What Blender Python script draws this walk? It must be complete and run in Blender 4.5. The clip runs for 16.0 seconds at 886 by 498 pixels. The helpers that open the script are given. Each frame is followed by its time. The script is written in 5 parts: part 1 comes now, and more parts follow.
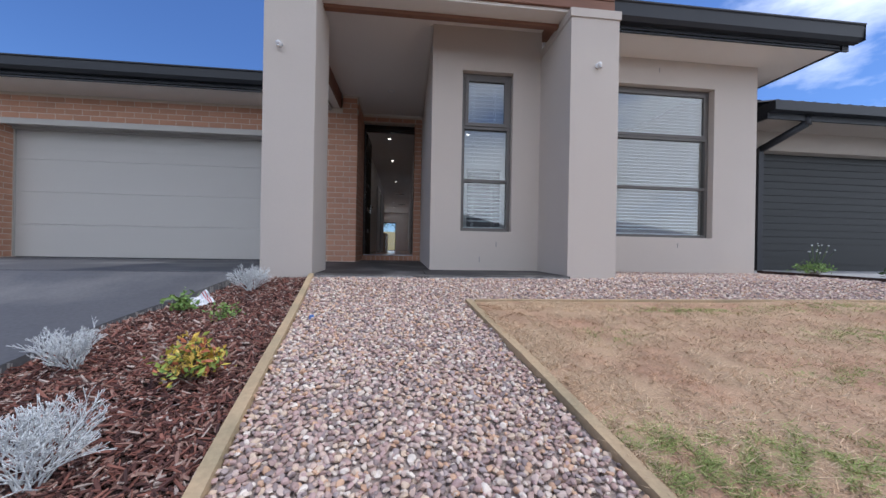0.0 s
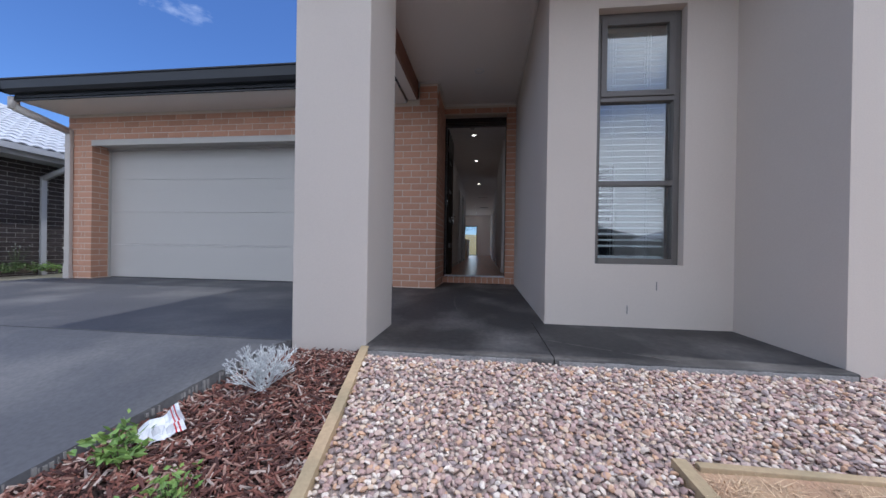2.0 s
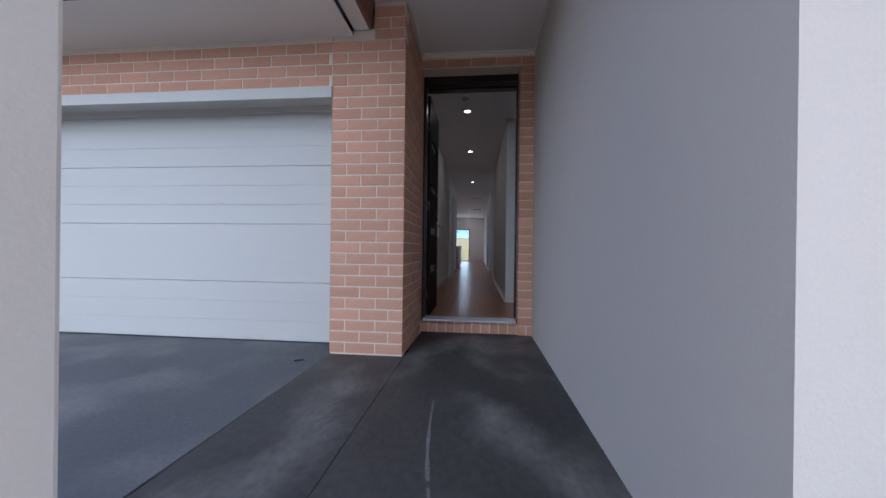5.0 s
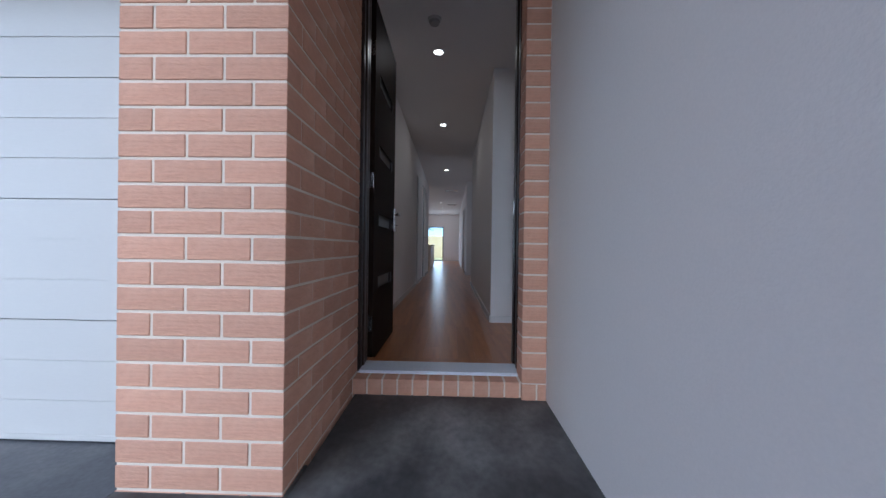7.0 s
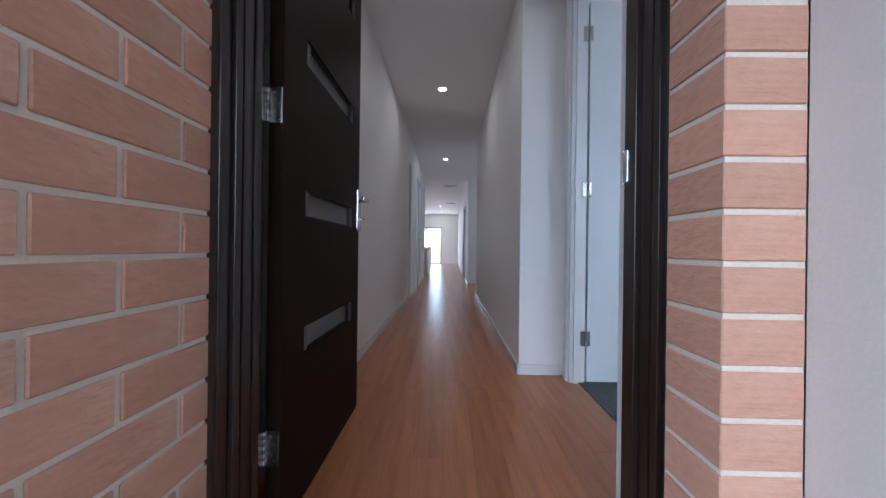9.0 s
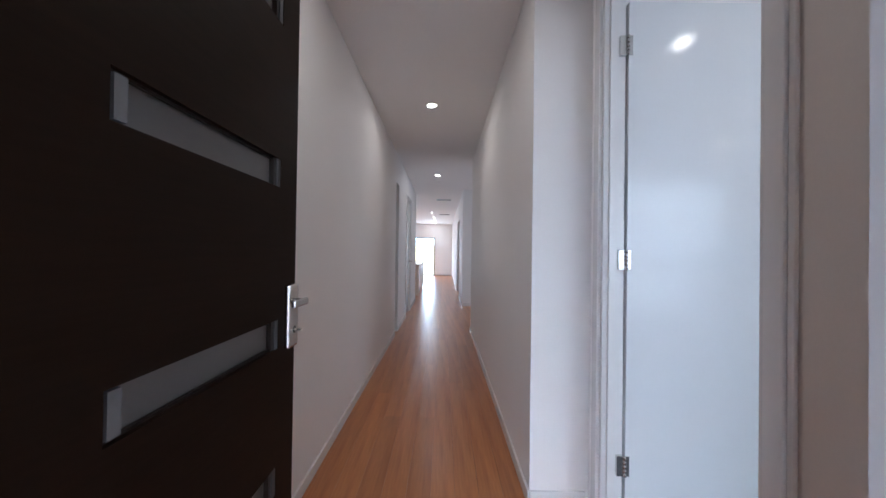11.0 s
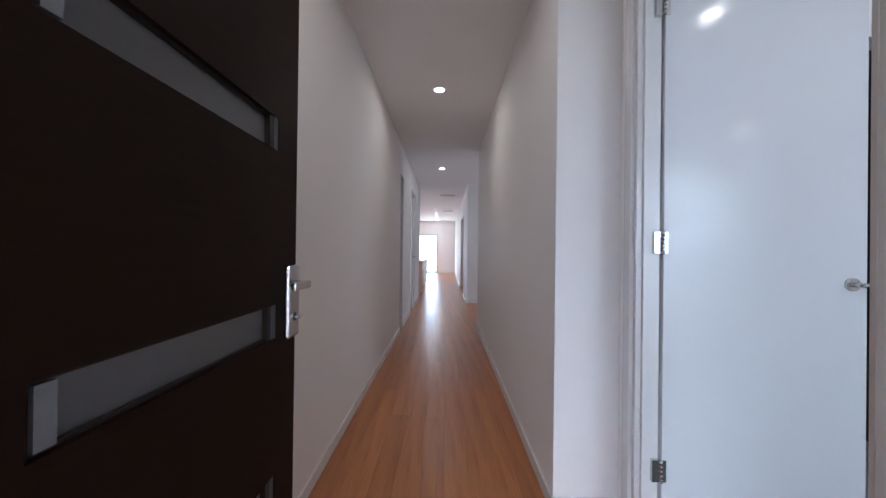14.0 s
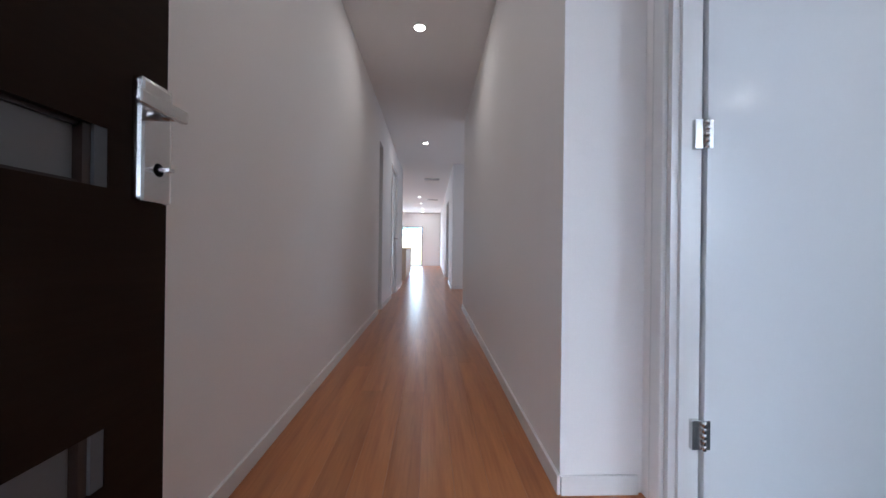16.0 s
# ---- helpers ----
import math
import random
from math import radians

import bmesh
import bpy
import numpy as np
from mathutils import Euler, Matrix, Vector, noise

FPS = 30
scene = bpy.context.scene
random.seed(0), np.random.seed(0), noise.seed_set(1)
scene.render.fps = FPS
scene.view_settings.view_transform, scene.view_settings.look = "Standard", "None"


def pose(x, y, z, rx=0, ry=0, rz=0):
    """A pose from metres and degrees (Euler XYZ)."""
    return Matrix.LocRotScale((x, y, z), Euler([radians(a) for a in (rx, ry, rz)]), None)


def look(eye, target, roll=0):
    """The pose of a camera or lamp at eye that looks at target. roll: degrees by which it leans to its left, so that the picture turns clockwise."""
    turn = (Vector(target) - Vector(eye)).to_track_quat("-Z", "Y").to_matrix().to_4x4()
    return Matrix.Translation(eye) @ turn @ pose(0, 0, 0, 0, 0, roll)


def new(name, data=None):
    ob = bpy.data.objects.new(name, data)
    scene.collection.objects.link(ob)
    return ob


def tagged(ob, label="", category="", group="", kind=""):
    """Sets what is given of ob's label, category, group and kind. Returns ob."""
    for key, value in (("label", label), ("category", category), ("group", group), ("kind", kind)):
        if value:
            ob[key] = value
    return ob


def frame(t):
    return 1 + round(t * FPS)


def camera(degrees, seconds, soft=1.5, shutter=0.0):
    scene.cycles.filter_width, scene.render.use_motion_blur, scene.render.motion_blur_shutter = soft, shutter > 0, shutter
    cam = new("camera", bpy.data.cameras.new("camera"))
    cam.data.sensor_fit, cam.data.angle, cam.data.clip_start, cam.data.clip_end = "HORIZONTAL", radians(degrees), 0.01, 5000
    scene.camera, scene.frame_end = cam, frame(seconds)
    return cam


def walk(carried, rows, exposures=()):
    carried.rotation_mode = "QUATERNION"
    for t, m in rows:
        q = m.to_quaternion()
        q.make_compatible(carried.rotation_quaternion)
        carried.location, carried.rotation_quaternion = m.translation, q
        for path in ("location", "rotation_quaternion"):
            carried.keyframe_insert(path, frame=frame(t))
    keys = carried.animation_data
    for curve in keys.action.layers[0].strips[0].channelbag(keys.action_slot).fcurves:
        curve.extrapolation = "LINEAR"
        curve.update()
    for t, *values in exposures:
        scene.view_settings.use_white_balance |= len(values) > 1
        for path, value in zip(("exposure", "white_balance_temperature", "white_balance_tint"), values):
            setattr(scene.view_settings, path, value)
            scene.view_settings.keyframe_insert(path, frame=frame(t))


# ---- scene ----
cam = camera(104.1, 16.0)
PATH = [
    (0, (0.306, -6.542, 0.231), (0.519, -4.553, 0.231), 1.0),
    (0.5, (0.253, -6.226, 0.316), (0.329, -4.228, 0.314), 0.9),
    (1, (0.242, -5.879, 0.378), (0.176, -3.88, 0.369), 0.9),
    (1.5, (0.201, -5.591, 0.435), (-0.044, -3.607, 0.431), 1.0),
    (2, (0.139, -5.276, 0.534), (-0.105, -3.291, 0.527), 0.9),
    (2.5, (0.118, -4.984, 0.561), (-0.144, -3.001, 0.555), 0.7),
    (3, (0.109, -4.67, 0.602), (-0.201, -2.695, 0.6), 0.9),
    (3.5, (0.073, -4.372, 0.658), (-0.166, -2.386, 0.652), 0.7),
    (4.8, (0.045, -3.50, 0.815), (-0.160, -1.510, 0.812), 0.7),
    (6, (0.01, -2.621, 0.828), (-0.086, -0.624, 0.827), 0.7),
    (6.5, (-0.01, -2.285, 0.822), (-0.049, -0.285, 0.811), 0.7),
    (7, (0.036, -1.907, 0.835), (-0.013, 0.093, 0.826), 0.8),
    (7.5, (0.022, -1.586, 0.832), (-0.038, 0.413, 0.822), 1.0),
    (8, (0.001, -1.217, 0.861), (0.015, 0.783, 0.85), 1.1),
    (8.5, (-0.022, -0.881, 0.879), (-0.036, 1.119, 0.871), 0.7),
    (9, (-0.017, -0.573, 0.882), (-0.052, 1.427, 0.881), 0.7),
    (9.5, (-0.035, -0.257, 0.968), (-0.022, 1.743, 0.972), 0.8),
    (10, (0.023, -0.035, 1.053), (0.022, 1.965, 1.07), 1.0),
    (12.5, (0.003, 0.067, 1.533), (-0.002, 2.067, 1.544), 0.5),
    (13, (-0.001, 0.109, 1.482), (-0.017, 2.109, 1.489), 0.6),
    (13.5, (-0.011, 0.146, 1.372), (-0.013, 2.146, 1.379), 0.7),
    (14, (-0.041, 0.178, 1.218), (-0.054, 2.177, 1.226), 0.7),
    (14.5, (-0.056, 0.181, 1.124), (-0.047, 2.181, 1.134), 0.8),
    (15, (-0.012, 0.281, 1.019), (-0.015, 2.281, 1.024), 0.5),
    (15.5, (0.016, 0.376, 0.956), (0.032, 2.376, 0.959), 0.7),
    (16, (0.0, 0.553, 0.896), (0.069, 2.552, 0.898), 0.7),
]

walk(cam, [(t, look(eye, target, roll)) for t, eye, target, roll in PATH],
     exposures=[(0.0, -0.08, 5850, 12), (2.0, 0.06, 5700, 12), (3.7, 0.45, 5600, 11), (5.8, 1.20, 5300, 9), (7.0, 1.48, 5250, 8), (8.0, 1.82, 5050, 7),
                (9.0, 2.68, 5120, 6), (9.5, 3.04, 5300, 8), (10.0, 3.2, 5400, 8), (12.3, 3.14, 5450, 9), (16.0, 3.08, 5450, 9)])

# ---------------------------------------------------------------- world, sun
SUN_TO = Vector((0.39, -0.05, 0.92)).normalized()


def make_world():
    w = bpy.data.worlds.new("sky")
    scene.world = w
    w.use_nodes = True
    nt = w.node_tree
    nt.nodes.clear()
    out = nt.nodes.new("ShaderNodeOutputWorld")
    bg = nt.nodes.new("ShaderNodeBackground")
    sky = nt.nodes.new("ShaderNodeTexSky")
    sky.sky_type = "NISHITA"
    sky.sun_disc = False
    sky.sun_elevation = math.asin(SUN_TO.z)
    sky.sun_rotation = math.atan2(SUN_TO.x, SUN_TO.y)
    sky.air_density, sky.dust_density, sky.ozone_density = 1.0, 0.4, 5.0
    tc = nt.nodes.new("ShaderNodeTexCoord")
    mp = nt.nodes.new("ShaderNodeMapping")
    mp.inputs["Scale"].default_value = (1.0, 1.0, 2.4)
    mp.inputs["Location"].default_value = (0.35, 0.0, 0.1)
    nz = nt.nodes.new("ShaderNodeTexNoise")
    nz.inputs["Scale"].default_value = 1.7
    nz.inputs["Detail"].default_value = 9
    nz.inputs["Roughness"].default_value = 0.58
    rp = nt.nodes.new("ShaderNodeValToRGB")
    rp.color_ramp.elements[0].position, rp.color_ramp.elements[1].position = 0.44, 0.66
    mx = nt.nodes.new("ShaderNodeMix")
    mx.data_type = "RGBA"
    mx.inputs[7].default_value = (11.5, 11.8, 12.2, 1)
    L = nt.links.new
    L(tc.outputs["Generated"], mp.inputs["Vector"])
    L(mp.outputs["Vector"], nz.inputs["Vector"])
    dot = nt.nodes.new("ShaderNodeVectorMath")
    dot.operation = "DOT_PRODUCT"
    dot.inputs[1].default_value = (-0.45, 0.85, 0.0)  # blue sky stands behind the garage, cloud all round
    pos = nt.nodes.new("ShaderNodeMath")
    pos.operation = "MAXIMUM"
    pos.inputs[1].default_value = -0.5
    ad = nt.nodes.new("ShaderNodeMath")
    ad.operation = "MULTIPLY_ADD"
    ad.inputs[1].default_value = -0.26
    deep = nt.nodes.new("ShaderNodeMix")
    deep.data_type, deep.blend_type = "RGBA", "MULTIPLY"
    deep.inputs[0].default_value = 1.0
    deep.inputs[7].default_value = (0.72, 0.84, 1.06, 1)
    L(tc.outputs["Generated"], dot.inputs[0])
    L(dot.outputs["Value"], pos.inputs[0])
    L(pos.outputs[0], ad.inputs[0])
    L(nz.outputs["Fac"], ad.inputs[2])
    L(ad.outputs[0], rp.inputs["Fac"])
    L(rp.outputs["Color"], mx.inputs[0])
    L(sky.outputs["Color"], deep.inputs[6])
    L(deep.outputs[2], mx.inputs[6])
    L(mx.outputs[2], bg.inputs["Color"])
    bg.inputs["Strength"].default_value = 0.14
    L(bg.outputs["Background"], out.inputs["Surface"])


make_world()
sun_data = bpy.data.lights.new("sun", "SUN")
sun_data.energy, sun_data.angle, sun_data.color = 2.0, radians(1.2), (1.0, 0.95, 0.88)
sun = new("sun", sun_data)
sun.matrix_world = look(SUN_TO * 60, (0, 0, 0))


def area_lamp(name, m, sx, sy, watts, colour=(1, 1, 1), shape="RECTANGLE"):
    d = bpy.data.lights.new(name, "AREA")
    d.shape, d.size, d.size_y, d.energy, d.color = shape, sx, sy, watts, colour
    o = new(name, d)
    o.matrix_world = m
    return o


WARM = (1.0, 0.86, 0.72)
DAY = (0.86, 0.93, 1.0)

# ---------------------------------------------------------------- materials
MATS = {}


def material(name, colour, rough=0.7, metal=0.0, var=0.12, scale=6.0, fine=60.0, bump=0.15, dist=0.003,
             second=None, second_pos=(0.45, 0.65), second_scale=2.0, rand=0.0, island=0.0, spec=0.5, stretch=(1, 1, 1),
             coat=0.0, hue=0.0):
    """Base colour with broad stains and fine grain, an optional second colour in patches, and a fine bump."""
    m = bpy.data.materials.new(name)
    m.use_nodes = True
    nt = m.node_tree
    L = nt.links.new
    b = nt.nodes["Principled BSDF"]
    b.inputs["Roughness"].default_value = rough
    b.inputs["Metallic"].default_value = metal
    b.inputs["Specular IOR Level"].default_value = spec
    b.inputs["Coat Weight"].default_value = coat
    tc = nt.nodes.new("ShaderNodeTexCoord")
    mp = nt.nodes.new("ShaderNodeMapping")
    mp.inputs["Scale"].default_value = stretch
    L(tc.outputs["Object"], mp.inputs["Vector"])

    def tex(s, detail=5.0):
        n = nt.nodes.new("ShaderNodeTexNoise")
        n.inputs["Scale"].default_value = s
        n.inputs["Detail"].default_value = detail
        L(mp.outputs["Vector"], n.inputs["Vector"])
        return n
    big, small = tex(scale), tex(fine, 3.0)
    add = nt.nodes.new("ShaderNodeMath")
    add.operation = "ADD"
    L(big.outputs["Fac"], add.inputs[0])
    L(small.outputs["Fac"], add.inputs[1])
    last = add.outputs[0]
    for kind, amount in (("rand", rand), ("island", island)):
        if amount:
            if kind == "rand":
                src = nt.nodes.new("ShaderNodeObjectInfo").outputs["Random"]
            else:
                src = nt.nodes.new("ShaderNodeNewGeometry").outputs["Random Per Island"]
            ml = nt.nodes.new("ShaderNodeMath")
            ml.operation = "MULTIPLY_ADD"
            ml.inputs[1].default_value = amount / max(var, 1e-3)
            L(src, ml.inputs[0])
            L(last, ml.inputs[2])
            sb = nt.nodes.new("ShaderNodeMath")
            sb.operation = "SUBTRACT"
            sb.inputs[1].default_value = 0.5 * amount / max(var, 1e-3)
            L(ml.outputs[0], sb.inputs[0])
            last = sb.outputs[0]
    mr = nt.nodes.new("ShaderNodeMapRange")
    mr.clamp = False
    mr.inputs["From Min"].default_value, mr.inputs["From Max"].default_value = 0.5, 1.5
    mr.inputs["To Min"].default_value, mr.inputs["To Max"].default_value = 1 - var, 1 + var
    L(last, mr.inputs["Value"])
    col = nt.nodes.new("ShaderNodeRGB")
    col.outputs[0].default_value = (*colour, 1)
    src = col.outputs[0]
    if second:
        n2 = tex(second_scale, 6.0)
        rp = nt.nodes.new("ShaderNodeValToRGB")
        rp.color_ramp.elements[0].position, rp.color_ramp.elements[1].position = second_pos
        L(n2.outputs["Fac"], rp.inputs["Fac"])
        mx = nt.nodes.new("ShaderNodeMix")
        mx.data_type = "RGBA"
        L(rp.outputs["Color"], mx.inputs[0])
        L(src, mx.inputs[6])
        mx.inputs[7].default_value = (*second, 1)
        src = mx.outputs[2]
    sc = nt.nodes.new("ShaderNodeVectorMath")
    sc.operation = "SCALE"
    L(src, sc.inputs[0])
    L(mr.outputs["Result"], sc.inputs["Scale"])
    L(sc.outputs[0], b.inputs["Base Color"])
    if bump:
        bp = nt.nodes.new("ShaderNodeBump")
        bp.inputs["Strength"].default_value = bump
        bp.inputs["Distance"].default_value = dist
        L(add.outputs[0], bp.inputs["Height"])
        L(bp.outputs["Normal"], b.inputs["Normal"])
    MATS[name] = m
    return m


def palette_material(name, colours, rough=0.75, var=0.15, fine=70.0, bump=0.2, per="island", dist=0.002):
    """Each loose piece takes one colour of a palette."""
    m = material(name, (1, 1, 1), rough, var=var, scale=14, fine=fine, bump=bump, dist=dist)
    nt = m.node_tree
    rgb = [n for n in nt.nodes if n.bl_idname == "ShaderNodeRGB"][0]
    rp = nt.nodes.new("ShaderNodeValToRGB")
    rp.color_ramp.interpolation = "CONSTANT"
    els = rp.color_ramp.elements
    while len(els) < len(colours):
        els.new(0.5)
    for i, c in enumerate(colours):
        els[i].position = i / len(colours)
        els[i].color = (*c, 1)
    if per == "island":
        src = nt.nodes.new("ShaderNodeNewGeometry").outputs["Random Per Island"]
    else:
        src = nt.nodes.new("ShaderNodeObjectInfo").outputs["Random"]
    nt.links.new(src, rp.inputs["Fac"])
    to = rgb.outputs[0].links[0].to_socket
    nt.links.new(rp.outputs["Color"], to)
    return m


def emitter(name, colour, strength):
    m = bpy.data.materials.new(name)
    m.use_nodes = True
    b = m.node_tree.nodes["Principled BSDF"]
    b.inputs["Base Color"].default_value = (0.8, 0.8, 0.8, 1)
    b.inputs["Emission Color"].default_value = (*colour, 1)
    b.inputs["Emission Strength"].default_value = strength
    MATS[name] = m
    return m


def glass(name, ior=1.75, tint=(0.93, 0.96, 0.96)):
    m = bpy.data.materials.new(name)
    m.use_nodes = True
    nt = m.node_tree
    nt.nodes.clear()
    out = nt.nodes.new("ShaderNodeOutputMaterial")
    tr = nt.nodes.new("ShaderNodeBsdfTransparent")
    tr.inputs["Color"].default_value = (*tint, 1)
    gl = nt.nodes.new("ShaderNodeBsdfGlossy")
    gl.inputs["Roughness"].default_value = 0.0
    lw = nt.nodes.new("ShaderNodeLayerWeight")
    lw.inputs["Blend"].default_value = 0.5
    pw = nt.nodes.new("ShaderNodeMath")
    pw.operation = "POWER"
    pw.inputs[1].default_value = 3.0
    fr = nt.nodes.new("ShaderNodeMapRange")
    fr.inputs["To Min"].default_value = ((ior - 1) / (ior + 1)) ** 2
    nt.links.new(lw.outputs["Facing"], pw.inputs[0])
    nt.links.new(pw.outputs[0], fr.inputs["Value"])
    mx = nt.nodes.new("ShaderNodeMixShader")
    L = nt.links.new
    L(fr.outputs[0], mx.inputs[0])
    L(tr.outputs[0], mx.inputs[1])
    L(gl.outputs[0], mx.inputs[2])
    L(mx.outputs[0], out.inputs["Surface"])
    MATS[name] = m
    return m


render_m = material("cement_render", (0.565, 0.50, 0.44), 0.9, var=0.05, scale=1.3, fine=140, bump=0.22, dist=0.003)
brick_m = material("salmon_brick", (0.53, 0.280, 0.182), 0.9, var=0.15, scale=5, fine=60, bump=0.7, dist=0.006, rand=0.09, stretch=(0.55, 0.55, 1.6),
                   second=(0.57, 0.355, 0.252), second_pos=(0.45, 0.75), second_scale=5)
mortar_m = material("cream_mortar", (0.66, 0.565, 0.46), 0.95, var=0.10, scale=12, fine=150, bump=0.5)
concrete_m = material("charcoal_concrete", (0.088, 0.088, 0.094), 0.72, var=0.32, scale=1.1, fine=55, bump=0.2, dist=0.002,
                      second=(0.20, 0.192, 0.182), second_pos=(0.48, 0.78), second_scale=1.3)
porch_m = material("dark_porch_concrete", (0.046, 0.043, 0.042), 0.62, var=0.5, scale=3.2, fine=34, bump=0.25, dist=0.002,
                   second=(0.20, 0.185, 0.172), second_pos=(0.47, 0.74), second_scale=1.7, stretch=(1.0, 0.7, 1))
dust_m = material("dry_mortar_smear", (0.24, 0.23, 0.22), 0.9, var=0.3, scale=10, fine=80)
lip_m = material("pale_slab_edge", (0.30, 0.29, 0.28), 0.9, var=0.45, scale=18, fine=90, bump=0.6, dist=0.004)
smear_m = material("faint_dried_smear", (0.14, 0.132, 0.126), 0.9, var=0.4, scale=14, fine=80)
gdoor_m = material("warm_grey_steel", (0.50, 0.475, 0.44), 0.55, var=0.03, scale=1.2, fine=220, bump=0.12, dist=0.001, stretch=(0.2, 1, 1))
fascia_m = material("charcoal_steel", (0.018, 0.020, 0.025), 0.5, var=0.12, scale=3, fine=30, bump=0.03)
soffit_m = material("cream_soffit", (0.76, 0.70, 0.63), 0.85, var=0.04, scale=1.5, fine=80, bump=0.05)
porchceil_m = material("porch_ceiling_paint", (0.80, 0.75, 0.69), 0.85, var=0.04, scale=1.0, fine=90, bump=0.05)
brown_m = material("brown_timber_cladding", (0.22, 0.10, 0.06), 0.6, var=0.25, scale=3, fine=40, bump=0.2, stretch=(0.1, 1, 1))
winframe_m = material("bronze_aluminium", (0.13, 0.118, 0.108), 0.45, metal=0.2, var=0.06, scale=4, fine=70, bump=0.03)
white_m = material("white_wall_paint", (0.85, 0.825, 0.81), 0.72, var=0.025, scale=1.2, fine=160, bump=0.06, dist=0.001)
ceil_m = material("white_ceiling_paint", (0.86, 0.835, 0.82), 0.85, var=0.02, scale=1.1, fine=120, bump=0.05)
gloss_m = material("white_gloss_enamel", (0.74, 0.75, 0.76), 0.14, spec=0.32, var=0.015, scale=1.5, fine=60, bump=0.02, dist=0.0006)
trim_m = material("white_satin_trim", (0.80, 0.79, 0.78), 0.24, var=0.02, scale=2, fine=60, bump=0.0)
darkdoor_m = material("dark_stained_timber", (0.020, 0.011, 0.008), 0.30, var=0.35, scale=3, fine=80, bump=0.12, dist=0.001, stretch=(1, 1, 0.06))
darkdoor_h_m = material("dark_stained_door_veneer", (0.0165, 0.0085, 0.0050), 0.55, spec=0.06, var=0.28, scale=3, fine=80, bump=0.12, dist=0.001, stretch=(1, 0.06, 1))
plank_m = material("jarrah_plank", (0.48, 0.190, 0.066), 0.28, var=0.20, scale=1.8, fine=11, bump=0.05, dist=0.001, rand=0.09, stretch=(9, 0.55, 1),
                   second=(0.37, 0.128, 0.044), second_pos=(0.42, 0.68), second_scale=2.2)
chrome_m = material("satin_chrome", (0.62, 0.61, 0.60), 0.24, metal=1.0, var=0.04, scale=6, fine=120, bump=0.02)
sill_m = material("pale_aluminium_sill", (0.66, 0.68, 0.72), 0.4, metal=0.0, var=0.08, scale=6, fine=90, bump=0.05)
carpet_m = material("grey_loop_carpet", (0.105, 0.108, 0.112), 0.98, var=0.35, scale=30, fine=320, bump=0.8, dist=0.006)
tile_m = material("grey_floor_tile", (0.26, 0.27, 0.27), 0.35, var=0.15, scale=4, fine=40, bump=0.03, rand=0.05)
blind_m = material("white_blind_slat", (0.70, 0.72, 0.74), 0.45, var=0.03, scale=3, fine=60, bump=0.03)
glass_m = glass("window_glass", 2.1)
pine_m = material("treated_pine", (0.44, 0.32, 0.19), 0.85, var=0.22, scale=4, fine=60, bump=0.4, stretch=(1, 1, 1),
                  second=(0.30, 0.25, 0.15), second_pos=(0.45, 0.7), second_scale=3)
soil_m = material("dark_mulch_soil", (0.035, 0.018, 0.013), 0.95, var=0.4, scale=9, fine=70, bump=0.9, dist=0.01)
gravelbed_m = material("gravel_bed", (0.32, 0.255, 0.22), 0.95, var=0.5, scale=16, fine=70, bump=1.0, dist=0.012)
pebble_m = palette_material("river_pebble", [(0.47, 0.33, 0.27), (0.62, 0.52, 0.43), (0.36, 0.25, 0.22), (0.57, 0.42, 0.34), (0.44, 0.30, 0.26), (0.72, 0.63, 0.54), (0.27, 0.21, 0.195), (0.60, 0.46, 0.34), (0.36, 0.29, 0.27), (0.54, 0.34, 0.22), (0.54, 0.42, 0.36), (0.45, 0.31, 0.28)], 0.75, var=0.2)
bark_m = palette_material("bark_chip", [(0.17, 0.066, 0.048), (0.24, 0.10, 0.072), (0.08, 0.034, 0.028), (0.33, 0.20, 0.155), (0.11, 0.045, 0.036), (0.20, 0.078, 0.056), (0.06, 0.028, 0.024), (0.27, 0.15, 0.115), (0.10, 0.042, 0.034), (0.44, 0.35, 0.30)], 0.9, var=0.3)
grass_m = material("dry_lawn", (0.42, 0.285, 0.175), 0.95, var=0.30, scale=5, fine=120, bump=0.6, dist=0.012,
                   second=(0.40, 0.235, 0.15), second_pos=(0.45, 0.70), second_scale=3.0)
blade_m = material("dry_grass_blade", (0.59, 0.44, 0.285), 0.9, var=0.25, scale=5, fine=60, bump=0, island=0.35,
                   second=(0.50, 0.32, 0.20), second_pos=(0.45, 0.70), second_scale=3.0)
green_m = material("green_grass_blade", (0.33, 0.38, 0.125), 0.85, var=0.25, scale=5, fine=60, bump=0, island=0.3)
street_m = material("far_ground", (0.22, 0.20, 0.15), 0.95, var=0.3, scale=0.3, fine=6, bump=0.2, second=(0.14, 0.16, 0.07), second_scale=0.1)
asphalt_m = material("asphalt", (0.06, 0.06, 0.062), 0.9, var=0.2, scale=2, fine=120, bump=0.4)

# ---------------------------------------------------------------- mesh helpers


def bx(bm, x0, x1, y0, y1, z0, z1):
    vs = [bm.verts.new((x, y, z)) for z in (z0, z1) for y in (y0, y1) for x in (x0, x1)]
    for f in ((0, 2, 3, 1), (4, 5, 7, 6), (0, 1, 5, 4), (2, 6, 7, 3), (0, 4, 6, 2), (1, 3, 7, 5)):
        bm.faces.new([vs[i] for i in f])
    return vs


def boxes(*rows, bevel=0.0):
    bm = bmesh.new()
    for r in rows:
        bx(bm, *r)
    if bevel:
        bmesh.ops.bevel(bm, geom=bm.edges[:], offset=bevel, segments=2, affect="EDGES", profile=0.6, clamp_overlap=True)
    return bm


